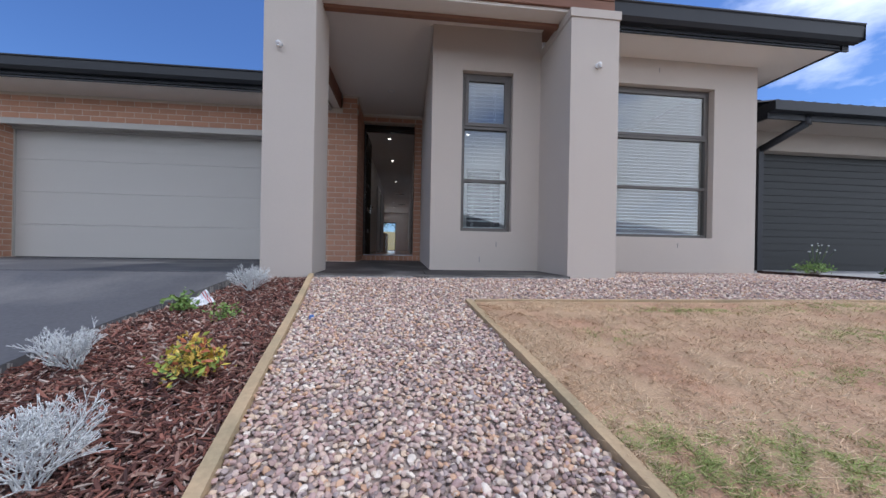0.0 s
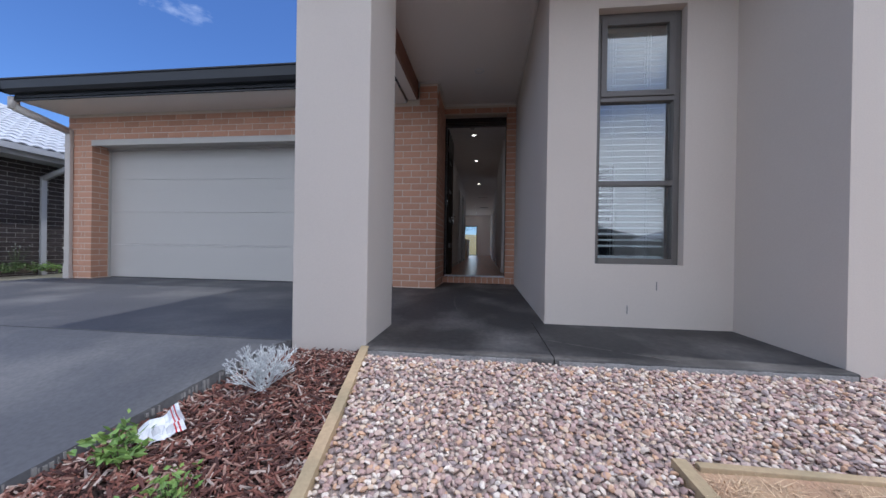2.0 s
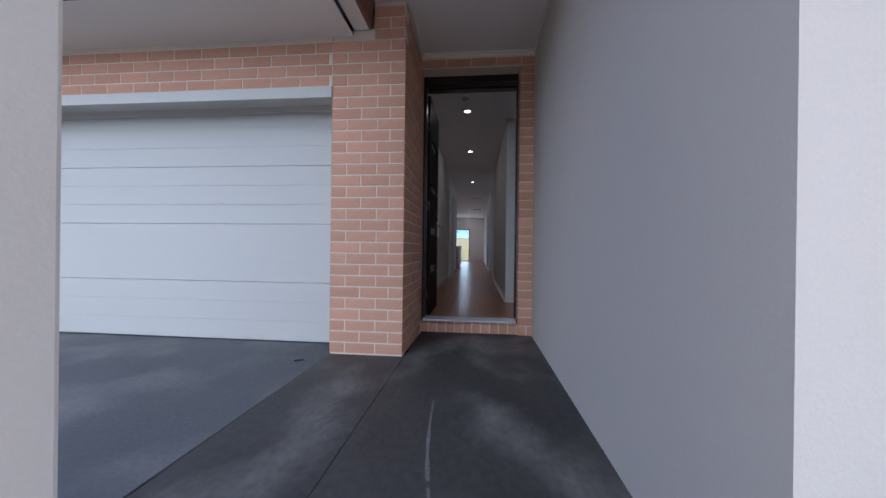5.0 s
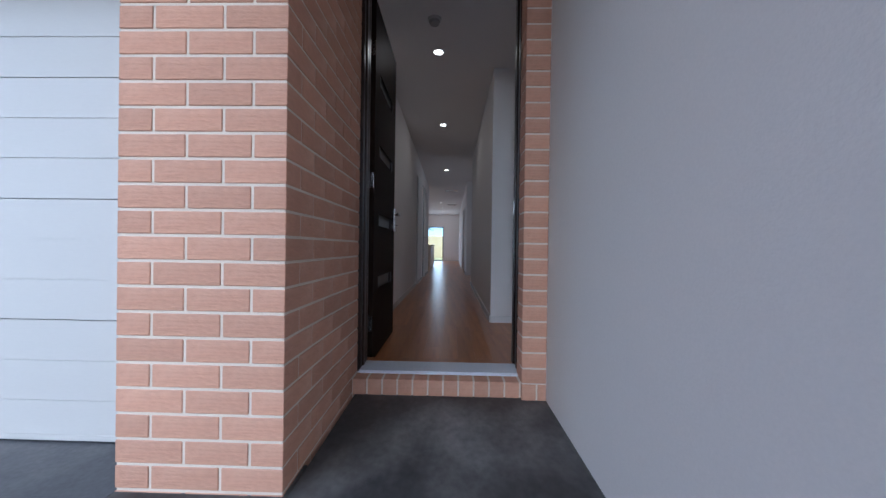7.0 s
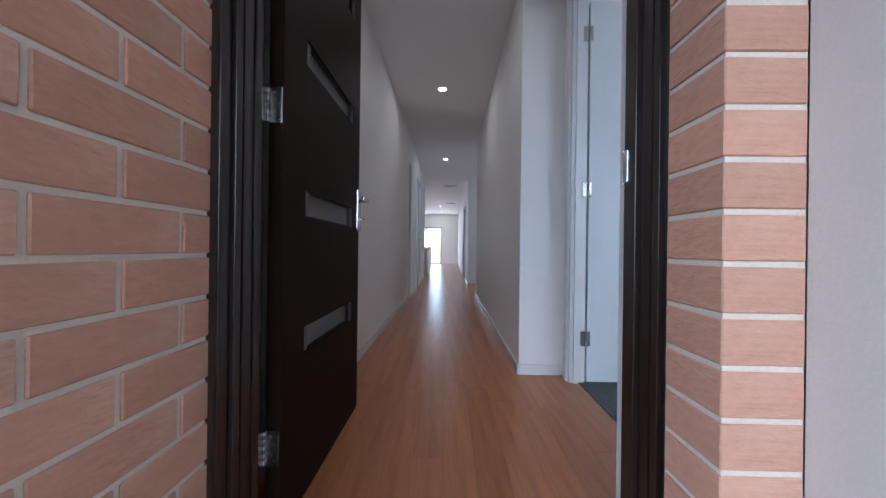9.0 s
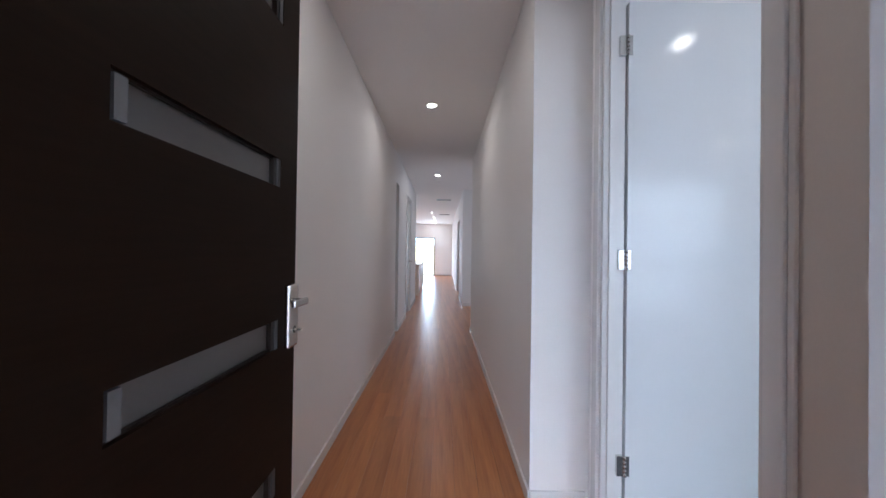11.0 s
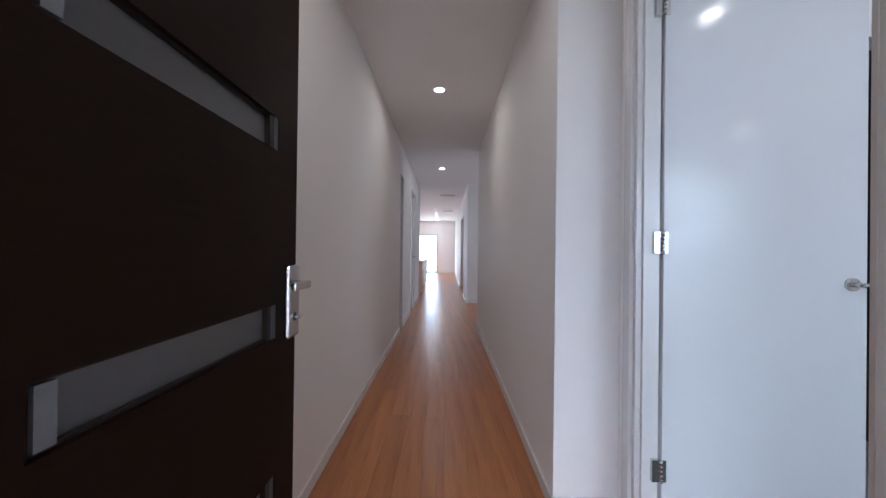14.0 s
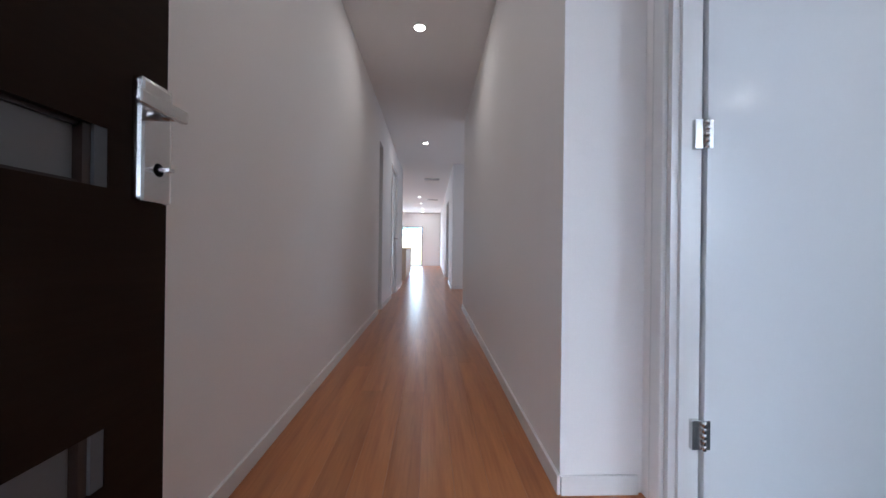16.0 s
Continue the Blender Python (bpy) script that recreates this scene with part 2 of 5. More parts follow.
def cyl(bm, p, q, r0, r1=None, n=12, cap=True):
    p, q = Vector(p), Vector(q)
    r1 = r0 if r1 is None else r1
    d = (q - p).normalized()
    u = d.orthogonal().normalized()
    v = d.cross(u)
    a = [bm.verts.new(p + (u * math.cos(k * 2 * math.pi / n) + v * math.sin(k * 2 * math.pi / n)) * r0) for k in range(n)]
    b = [bm.verts.new(q + (u * math.cos(k * 2 * math.pi / n) + v * math.sin(k * 2 * math.pi / n)) * r1) for k in range(n)]
    for k in range(n):
        f = bm.faces.new((a[k], a[(k + 1) % n], b[(k + 1) % n], b[k]))
        f.smooth = True
    if cap:
        bm.faces.new(a[::-1])
        bm.faces.new(b)


def prism(bm, pts, h0, h1, axis="z"):
    """A flat outline swept from h0 to h1 along an axis."""
    def at(a, b, h):
        return {"z": (a, b, h), "y": (a, h, b), "x": (h, a, b)}[axis]
    lo = [bm.verts.new(at(a, b, h0)) for a, b in pts]
    hi = [bm.verts.new(at(a, b, h1)) for a, b in pts]
    n = len(pts)
    bm.faces.new(lo[::-1])
    bm.faces.new(hi)
    for k in range(n):
        bm.faces.new((lo[k], lo[(k + 1) % n], hi[(k + 1) % n], hi[k]))


def finish(name, bm, mat):
    bmesh.ops.recalc_face_normals(bm, faces=bm.faces[:])
    me = bpy.data.meshes.new(name)
    bm.to_mesh(me)
    bm.free()
    me.materials.append(mat)
    return new(name, me)


def part(name, bm, mat, parent, label=""):
    o = finish(name, bm, mat)
    o.parent = parent
    if label:
        o["label"] = label
    return o


def thing(name, label, category, at=(0, 0, 0), group=""):
    e = new(name)
    e.empty_display_size = 0.1
    e.location = at
    return tagged(e, label, category, group)


def fixed(name, bm, mat, label="", category=""):
    return tagged(finish(name, bm, mat), label, category, kind="structure")


def child(name, bm, mat, parent, at, label=""):
    """A part whose mesh is drawn in world places under a thing that stands at a place."""
    bmesh.ops.translate(bm, verts=bm.verts[:], vec=-Vector(at))
    return part(name, bm, mat, parent, label)


# ---------------------------------------------------------------- ground
FLOOR = 0.054
CEIL = 2.72
GRADE = [(-40.0, -1.0), (-12.0, -0.95), (-8.0, -0.80), (-6.6, -0.605), (-5.75, -0.40), (-5.2, -0.305), (-4.62, -0.22), (-4.1, -0.142), (-3.62, -0.024), (-3.5, -0.014), (-1.4, -0.03), (60.0, -0.03)]


def grade(y):
    for (a, za), (b, zb) in zip(GRADE, GRADE[1:]):
        if y <= b:
            return za + (zb - za) * max(0.0, (y - a)) / (b - a)
    return GRADE[-1][1]


def edge_left(y):
    return -0.50 - 0.14 * (y + 3.46)


def edge_right(y):
    return 0.754 - 0.136 * (y + 4.1)


def drive_edge(y):
    if y > -2.94:
        return -1.094
    return -0.93 if y > -3.46 else -0.93 - 0.34 * math.sin(min(1.0, (-3.46 - y) / 1.3) * math.pi / 2)


def strip(left, right, y0, y1, lift, ny=24, nx=1, skirt=0.0, rough=0.0):
    """A sheet of ground between two side lines that follows the grade."""
    bm = bmesh.new()
    rows = []
    for j in range(ny + 1):
        y = y0 + (y1 - y0) * j / ny
        a, b = left(y), right(y)
        rows.append([bm.verts.new((a + (b - a) * i / nx, y, grade(y) + lift + rough * noise.noise((a + (b - a) * i / nx, y, 3.0)))) for i in range(nx + 1)])
    for p, q in zip(rows, rows[1:]):
        for i in range(nx):
            bm.faces.new((p[i], p[i + 1], q[i + 1], q[i]))
    if skirt:
        edges = [e for e in bm.edges if e.is_boundary]
        ret = bmesh.ops.extrude_edge_only(bm, edges=edges)
        for v in ret["geom"]:
            if isinstance(v, bmesh.types.BMVert):
                v.co.z -= skirt
    return bm


def ground_sheet():
    """One sheet of ground out to the horizon, with the rise up to the house."""
    bm = bmesh.new()
    xs = [-1500, -300, -60, -20, -10, -6, -3, 0, 3, 6, 10, 20, 60, 300, 1500]
    ys = [-1500, -300, -40, -12, -8, -6.6, -5.75, -5.2, -4.62, -4.1, -3.5, -1.4, 10, 30, 60, 300, 1500]
    g = [[bm.verts.new((x, y, grade(max(y, -40)) - 0.09)) for x in xs] for y in ys]
    for a, b in zip(g, g[1:]):
        for i in range(len(xs) - 1):
            bm.faces.new((a[i], a[i + 1], b[i + 1], b[i]))
    return bm


fixed("ground", ground_sheet(), street_m, "dry earth and grass reaching the horizon", "ground")
fixed("road", boxes((-80, 80, -17.5, -11.0, -1.05, -0.945)), asphalt_m, "grey asphalt street in front of the house", "road")
fixed("driveway", strip(lambda y: -6.35, drive_edge, -13.0, -0.80, 0.022, 183, 4, skirt=0.16), concrete_m, "smooth charcoal concrete driveway with an exposed edge", "driveway")
fixed("driveway_apron", boxes((-5.9, -1.095, -0.80, -0.40, -0.13, -0.0075)), concrete_m, "charcoal concrete apron under the garage door", "driveway")
fixed("lawn", strip(edge_right, lambda y: 9.0, -11.0, -4.12, 0.008, 60, 40, rough=0.02), grass_m, "patchy dry straw-coloured lawn with green tufts", "lawn")
fixed("gravel_bed", strip(edge_left, edge_right, -11.0, -4.12, -0.018, 50, 4), gravelbed_m, "bed under the pebble path", "gravel")
fixed("gravel_bed_house", strip(lambda y: edge_left(y), lambda y: 5.08, -4.12, -2.2, -0.018, 20, 10), gravelbed_m, "bed under the pebbles along the house", "gravel")
fixed("garden_bed", strip(lambda y: drive_edge(y) - 0.01, edge_left, -11.0, -3.40, -0.035, 50, 8, rough=0.03), soil_m, "dark soil under bark mulch", "garden bed")


def porch_slab():
    """The slab in two pours with a saw-cut joint running out from the wall's corner."""
    bm = bmesh.new()
    prism(bm, [(-0.497, -3.53), (0.480, -3.53), (0.480, -2.722), (0.60, -2.722), (0.60, 0.14), (-0.497, 0.14)], -0.11, 0.0)
    bx(bm, 0.486, 1.80, -3.53, -2.7225, -0.11, 0.0)
    front = [e for e in bm.edges if all(v.co.y < -3.5 and v.co.z > -0.01 for v in e.verts)]
    bmesh.ops.bevel(bm, geom=front, offset=0.008, segments=2, affect="EDGES", profile=0.6)
    return bm


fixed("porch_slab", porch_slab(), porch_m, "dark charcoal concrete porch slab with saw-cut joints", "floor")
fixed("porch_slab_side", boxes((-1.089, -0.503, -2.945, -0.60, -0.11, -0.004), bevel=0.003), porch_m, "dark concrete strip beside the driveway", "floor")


def smear_arc():
    """A pale curved drip line across the slab, broken here and there."""
    bm = bmesh.new()
    ctrl = [Vector(p) for p in ((-0.18, -1.50, 0), (-0.13, -3.02, 0), (0.34, -3.12, 0), (1.08, -3.48, 0))]

    def at(u):
        v = 1 - u
        return ctrl[0] * v ** 3 + ctrl[1] * (3 * v * v * u) + ctrl[2] * (3 * v * u * u) + ctrl[3] * u ** 3
    prev = None
    for k in range(97):
        u = k / 96
        p, d = at(u), (at(min(1, u + 0.01)) - at(max(0, u - 0.01))).normalized()
        w = 0.005 + 0.010 * abs(noise.noise((u * 17, 2.0, 0)))
        n = Vector((-d.y, d.x, 0)) * w
        a, b = bm.verts.new((p.x - n.x, p.y - n.y, 0.0025)), bm.verts.new((p.x + n.x, p.y + n.y, 0.0025))
        if prev and noise.noise((u * 31, 7.0, 0)) > -0.34:
            bm.faces.new((prev[0], prev[1], b, a))
        prev = (a, b)
    return bm


fixed("porch_stain", smear_arc(), smear_m, "pale curved dried smear on the slab", "stain")



def drive_lip():
    """Pale concrete showing in patches under the dark lip of the driveway."""
    bm = bmesh.new()
    r2 = random.Random(3)
    y = -3.52
    while y > -6.6:
        w = r2.choice((0.003, 0.005, 0.008, 0.012))
        x, z = drive_edge(y), grade(y) + 0.018
        h = r2.uniform(0.02, 0.055)
        if r2.random() < 0.62:
            bx(bm, x - 0.01, x + 0.0025, y - w, y, z - h, z - r2.uniform(0.0, 0.012))
        y -= w + r2.uniform(0.002, 0.012)
    return bm


fixed("driveway_edge", drive_lip(), dust_m, "pale rough concrete edge of the driveway", "driveway edge")


def slab_lip():
    """Pale rough concrete showing along the foot of the slab's front edge."""
    bm = bmesh.new()
    r2 = random.Random(8)
    x = -0.49
    while x < 1.79:
        w = r2.uniform(0.02, 0.14)
        if not 0.476 < x < 0.49 and not x < 0.48 < x + w:
            bx(bm, x, min(x + w, 1.79), -3.5335, -3.52, -0.06, -0.009 - 0.004 * r2.random())
        x += w + r2.uniform(0.0, 0.001)
    return bm


fixed("porch_slab_edge", slab_lip(), lip_m, "pale rough concrete at the foot of the porch slab edge", "slab edge")
fixed("driveway_joint", boxes((-6.3, -0.935, -3.485, -3.479, grade(-3.48) + 0.012, grade(-3.48) + 0.0232)), asphalt_m, "dark saw-cut joint across the driveway", "joint")

# timber garden edging


def edging(name, line, y0, y1, label, flip=1):
    n = 16
    bm = bmesh.new()
    rows = []
    for j in range(n + 1):
        y = y0 + (y1 - y0) * j / n
        x = line(y) + 0.008 * noise.noise((y * 1.3, 4.2 * flip, 0))
        z = grade(y) + 0.006 * noise.noise((y * 2.1, 9.0, flip))
        rows.append([bm.verts.new((x - 0.021, y, z - 0.11)), bm.verts.new((x + 0.021, y, z - 0.11)), bm.verts.new((x + 0.021, y, z + 0.018)), bm.verts.new((x - 0.021, y, z + 0.018))])
    for p, q in zip(rows, rows[1:]):
        for i in range(4):
            bm.faces.new((p[i], p[(i + 1) % 4], q[(i + 1) % 4], q[i]))
    bm.faces.new(rows[0])
    bm.faces.new(rows[-1][::-1])
    return tagged(finish(name, bm, pine_m), label, "garden edging")


edging("garden_edging", lambda y: edge_left(y), -11.0, -3.50, "pale treated-pine board between mulch and pebbles")
edging("garden_edging", lambda y: edge_right(y), -11.0, -4.10, "weathered pine board between pebbles and lawn", 2)
tagged(finish("garden_edging", boxes((0.80, 9.0, -4.135, -4.105, -0.24, -0.122), bevel=0.004), pine_m), "weathered pine board along the top of the lawn", "garden edging")

# ---------------------------------------------------------------- house walls


def wall_hole(name, x0, x1, y0, y1, z0, z1, holes, mat, label):
    """A wall lying along x from z0 to z1, with openings (a, b, low, high)."""
    rows = []
    x = x0
    for a, b, lo, hi in sorted(holes):
        if a > x:
            rows.append((x, a, y0, y1, z0, z1))
        if lo > z0:
            rows.append((a, b, y0, y1, z0, lo))
        if hi < z1:
            rows.append((a, b, y0, y1, hi, z1))
        x = b
    if x < x1:
        rows.append((x, x1, y0, y1, z0, z1))
    return fixed(name, boxes(*rows), mat, label, "wall")


def wall_hole_y(name, y0, y1, x0, x1, z0, z1, holes, mat, label):
    rows = []
    y = y0
    for a, b, lo, hi in sorted(holes):
        if a > y:
            rows.append((x0, x1, y, a, z0, z1))
        if lo > z0:
            rows.append((x0, x1, a, b, z0, lo))
        if hi < z1:
            rows.append((x0, x1, a, b, hi, z1))
        y = b
    if y < y1:
        rows.append((x0, x1, y, y1, z0, z1))
    return fixed(name, boxes(*rows), mat, label, "wall")


W1 = (0.905, 1.485, 0.437, 2.235)
W2 = (2.62, 4.415, 0.437, 2.450)
fixed("wall_porch_side", boxes((0.567, 0.80, -2.726, 0.0, 0.0, 2.74)), render_m, "smooth beige cement-rendered porch wall", "wall")
wall_hole("wall_front_entry", 0.80, 1.812, -2.726, -2.50, 0.0, 2.74, [W1], render_m, "beige rendered front wall with a tall window")
fixed("wall_front_entry_edge", boxes((0.5675, 0.80, -2.7265, -2.50, -0.1, 0.0)), render_m, "foot of the rendered wall", "wall")
fixed("wall_fin", boxes((1.804, 2.28, -3.464, -2.50, -0.14, 2.42)), render_m, "beige rendered blade column beside the porch", "column")
fixed("wall_fin_cap", boxes((1.79, 2.294, -3.478, -2.6, 2.42, 2.50), bevel=0.004), render_m, "projecting cap of the blade column", "column")
wall_hole("wall_front_bedroom", 2.28, 5.054, -2.29, -2.06, -0.14, 2.79, [W2], render_m, "beige rendered bedroom wall with a wide window")
fixed("wall_house_side", boxes((4.82, 5.054, -2.06, 18.2, -0.14, 2.79)), render_m, "rendered side wall of the house", "wall")
col = fixed("column_porch", boxes((-0.93, -0.497, -3.46, -2.95, -0.14, 2.50), bevel=0.008), render_m, "square beige rendered porch column", "column")
# gable box over the porch
fixed("porch_beam_soffit", boxes((-0.93, 2.25, -3.40, -3.20, 2.503, 2.56)), soffit_m, "cream lined underside of the porch beam", "beam")
fixed("porch_gable_back", boxes((-0.93, 2.25, -3.22, -3.16, 2.47, 2.74)), brown_m, "brown timber trim behind the porch beam", "beam")
cladding = thing("gable_cladding", "reddish-brown horizontal timber cladding above the porch", "cladding", (0.6, -3.41, 2.53))
for k in range(7):
    child("board", boxes((-0.96, 2.25, -3.43 - 0.004 * (k % 2), -3.40, 2.53 + 0.095 * k, 2.53 + 0.095 * k + 0.086), bevel=0.003), brown_m, cladding, (0.6, -3.41, 2.53))
fixed("gable_core", boxes((-0.95, 2.24, -3.40, -0.2, 2.76, 3.17)), brown_m, "wall behind the cladding", "wall")
fixed("ceiling_porch", boxes((-0.93, 1.81, -3.16, 0.0, 2.722, 2.758)), porchceil_m, "painted porch ceiling lining", "ceiling")
fixed("porch_cornice", boxes((-0.515, 0.567, -0.022, -0.001, 2.695, 2.721), (0.545, 0.566, -2.70, -0.022, 2.695, 2.721), (-0.515, -0.49, -0.75, -0.022, 2.695, 2.721),
                             (-0.76, -0.50, -0.794, -0.773, 2.695, 2.721)), soffit_m, "thin cream ceiling bead round the porch", "trim")
fixed("porch_side_beam", boxes((-0.918, -0.775, -2.96, -0.774, 2.495, 2.72), bevel=0.004), brown_m, "dark brown beam from the column to the brick pier", "beam")
fixed("porch_side_beam_lining", boxes((-0.914, -0.80, -2.95, -0.776, 2.488, 2.494)), soffit_m, "cream lining under the side beam", "beam")


def gutter(name, x0, x1, y, z0, z1, label):
    """A fascia board with a quad gutter in front of it, along x."""
    t = thing(name, label, "gutter", ((x0 + x1) / 2, y, z0))
    at = ((x0 + x1) / 2, y, z0)
    child("fascia", boxes((x0 + 0.06, x1 - 0.06, y, y + 0.025, z0, z1 - 0.03)), fascia_m, t, at)
    bm = bmesh.new()
    prof = [(y - 0.002, z0 + 0.075), (y - 0.07, z0 + 0.075), (y - 0.105, z0 + 0.115), (y - 0.115, z1 - 0.025), (y - 0.13, z1 - 0.015), (y - 0.13, z1), (y - 0.11, z1),
            (y - 0.10, z1 - 0.03), (y - 0.09, z0 + 0.125), (y - 0.065, z0 + 0.09), (y - 0.002, z0 + 0.09)]
    prism(bm, prof, x0, x1, "x")
    child("trough", bm, fascia_m, t, at)
    child("end_stop", boxes((x0 - 0.003, x0, y - 0.12, y, z0 + 0.075, z1 - 0.01)), fascia_m, t, at)
    child("end_stop", boxes((x1, x1 + 0.003, y - 0.12, y, z0 + 0.075, z1 - 0.01)), fascia_m, t, at)
    return t


# bedroom eave
fixed("soffit_bedroom", boxes((2.27, 5.62, -2.80, -2.29, 2.79, 2.806), (5.054, 5.62, -2.29, 18.2, 2.79, 2.806)), soffit_m, "cream eave lining", "eave")
gutter("eave_gutter", 2.28, 5.80, -2.80, 2.775, 3.05, "charcoal steel gutter and fascia over the bedroom")
fixed("fascia_side", boxes((5.62, 5.645, -2.80, 18.2, 2.775, 3.02)), fascia_m, "charcoal side fascia", "fascia")


def roof_sheet(name, quad, mat, label, t=0.04):
    bm = bmesh.new()
    lo = [bm.verts.new(p) for p in quad]
    hi = [bm.verts.new((p[0], p[1], p[2] + t)) for p in quad]
    n = len(quad)
    bm.faces.new(lo[::-1])
    bm.faces.new(hi)
    for k in range(n):
        bm.faces.new((lo[k], lo[(k + 1) % n], hi[(k + 1) % n], hi[k]))
    return fixed(name, bm, mat, label, "roof")


rooftile_m = material("charcoal_roof_tile", (0.055, 0.055, 0.06), 0.8, var=0.25, scale=3, fine=20, bump=0.5)
roof_sheet("roof_bedroom", [(2.25, -2.9, 3.0), (5.75, -2.9, 3.0), (5.2, 4.0, 4.6), (2.25, 4.0, 4.6)], rooftile_m, "charcoal tiled main roof")
roof_sheet("roof_entry", [(-1.12, -3.62, 3.18), (2.30, -3.62, 3.18), (2.30, -0.3, 4.35), (-1.12, -0.3, 4.35)], rooftile_m, "charcoal tiled roof over the porch", 0.12)
fixed("fascia_entry", boxes((-1.12, 2.30, -3.645, -3.62, 3.06, 3.22), (-1.145, -1.12, -3.645, -0.8, 3.06, 3.22)), fascia_m, "charcoal fascia over the porch", "fascia")
roof_sheet("roof_main", [(-1.12, -0.3, 4.35), (5.2, 4.0, 4.6), (5.2, 18.6, 2.9), (-1.12, 18.6, 2.9)], rooftile_m, "charcoal tiled main roof")
# garage
GX0, GX1, GTOP = -5.74, -1.09, 2.02
fixed("soffit_garage", boxes((-6.24, -0.93, -1.34, -0.665, 2.452, 2.468), (-6.30, -6.15, -0.665, 12.0, 2.452, 2.468)), soffit_m, "cream garage eave lining", "eave")
gutter("garage_gutter", -6.28, -0.935, -1.34, 2.435, 2.68, "charcoal steel gutter and fascia over the garage")
roof_sheet("roof_garage", [(-6.38, -1.42, 2.64), (-0.95, -1.42, 2.64), (-0.95, 5.0, 4.6), (-3.0, 5.0, 4.6)], rooftile_m, "charcoal tiled garage roof")
roof_sheet("roof_garage_side", [(-6.38, -1.42, 2.64), (-3.0, 5.0, 4.6), (-3.0, 12.0, 4.6), (-6.38, 12.0, 2.64)], rooftile_m, "charcoal tiled garage roof side")


def garage_door():
    at = ((GX0 + GX1) / 2, -0.50, 0.0)
    t = thing("garage_door", "closed warm-grey sectional garage door with horizontal ribs", "garage door", at)
    h = 0.506
    for k in range(4):
        z0 = 0.006 + k * h
        rows = []
        for j in range(3):
            a = z0 + j * (h - 0.004) / 3
            rows.append((GX0 + 0.012, GX1 - 0.012, -0.502, -0.462, a + (0.0 if j == 0 else 0.0022), a + (h - 0.004) / 3 - (0.0022 if j < 2 else 0.0)))
        rows.append((GX0 + 0.014, GX1 - 0.014, -0.498, -0.464, z0, z0 + h - 0.004))
        child("panel", boxes(*rows), gdoor_m, t, at)
    child("bottom_seal", boxes((GX0 + 0.012, GX1 - 0.012, -0.492, -0.470, -0.0075, 0.0055)), fascia_m, t, at)
    child("bottom_rail", boxes((GX0 + 0.012, GX1 - 0.012, -0.506, -0.5025, 0.006, 0.030), bevel=0.001), gdoor_m, t, at)
    return t


garage_door()
fixed("garage_head_flashing", boxes((GX0, GX1, -0.745, -0.505, GTOP - 0.012, GTOP), (GX0 + 0.002, GX1 - 0.002, -0.786, -0.7685, GTOP - 0.04, GTOP + 0.046), (GX0 + 0.002, GX1 - 0.002, -0.7685, -0.745, GTOP - 0.04, GTOP - 0.0125), (GX0, GX1, -0.56, -0.505, GTOP - 0.05, GTOP - 0.012)), gdoor_m, "pale grey lining under the garage lintel", "trim")
fixed("garage_jamb", boxes((GX0, GX0 + 0.012, -0.53, -0.455, 0.0, GTOP - 0.05), (GX1 - 0.012, GX1, -0.53, -0.455, 0.0, GTOP - 0.05)), gdoor_m, "painted steel garage jambs", "trim")
fixed("wall_garage_back", boxes((GX0 - 0.4, GX1 + 0.3, -0.44, -0.40, 0.0, 2.46)), white_m, "lining wall inside the garage", "wall")

# brick walls: mortar cores, bricks come last
mort_left = fixed("wall_garage_brick", boxes((-6.145, GX0 - 0.004, -0.768, -0.45, -0.10, GTOP), (-6.145, GX1, -0.768, -0.60, GTOP, 2.452),
                                             (-6.145, -6.0, -0.45, 12.0, -0.1, 2.452)), mortar_m, "salmon brick garage wall with cream mortar", "wall")
mort_pier = fixed("wall_brick_pier", boxes((GX1 + 0.004, -0.519, -0.768, 0.134, -0.10, 2.49), (-0.76, -0.519, -0.768, 0.0, 2.49, 2.74), (GX1, -0.76, -0.60, 0.0, 2.49, 2.74), (-0.70, -0.519, 0.0, 0.134, 2.49, 2.572)), mortar_m, "salmon brick pier with cream mortar", "wall")
mort_door = fixed("wall_brick_door", boxes((0.435, 0.567, 0.004, 0.15, -0.02, 2.74), (-0.519, 0.441, 0.004, 0.15, 2.574, 2.74), (-0.519, 0.441, 0.034, 0.13, -0.02, 0.086)), mortar_m, "salmon brick surround of the front door", "wall")

# ---------------------------------------------------------------- front door, frame
DZ = 2.51
FY = 0.150
fixed("door_frame_front", boxes((-0.56, -0.500, FY, 0.298, 0.085, 2.572), (-0.56, -0.535, 0.298, 0.375, 0.085, 2.572), (0.445, 0.50, FY, 0.330, 0.085, 2.572), (-0.500, 0.445, FY, 0.375, 2.50, 2.572)), darkdoor_m, "dark-stained timber front door frame", "door frame")
fixed("door_frame_lining", boxes((0.4455, 0.50, 0.3305, 0.3755, 0.085, 2.572)), trim_m, "white lining of the front door frame", "trim")
mould = []
for x, s in ((-0.500, 1), (0.445, -1)):
    for ya, yb, d in ((FY - 0.012, FY + 0.018, 0.004), (FY + 0.030, FY + 0.052, 0.012), (FY + 0.066, FY + 0.100, 0.007), (FY + 0.118, 0.320, 0.016)):
        if s > 0 and yb == 0.320:
            yb, d = 0.297, 0.005
        xa, xb = x - s * 0.002, x + s * d
        mould.append((min(xa, xb), max(xa, xb), ya, yb, 0.11, 2.498))
for ya, yb, d in ((FY - 0.012, FY + 0.018, 0.004), (FY + 0.030, FY + 0.052, 0.012), (FY + 0.118, 0.320, 0.016)):
    mould.append((-0.480, 0.425, ya, yb, 2.502 - d, 2.503))
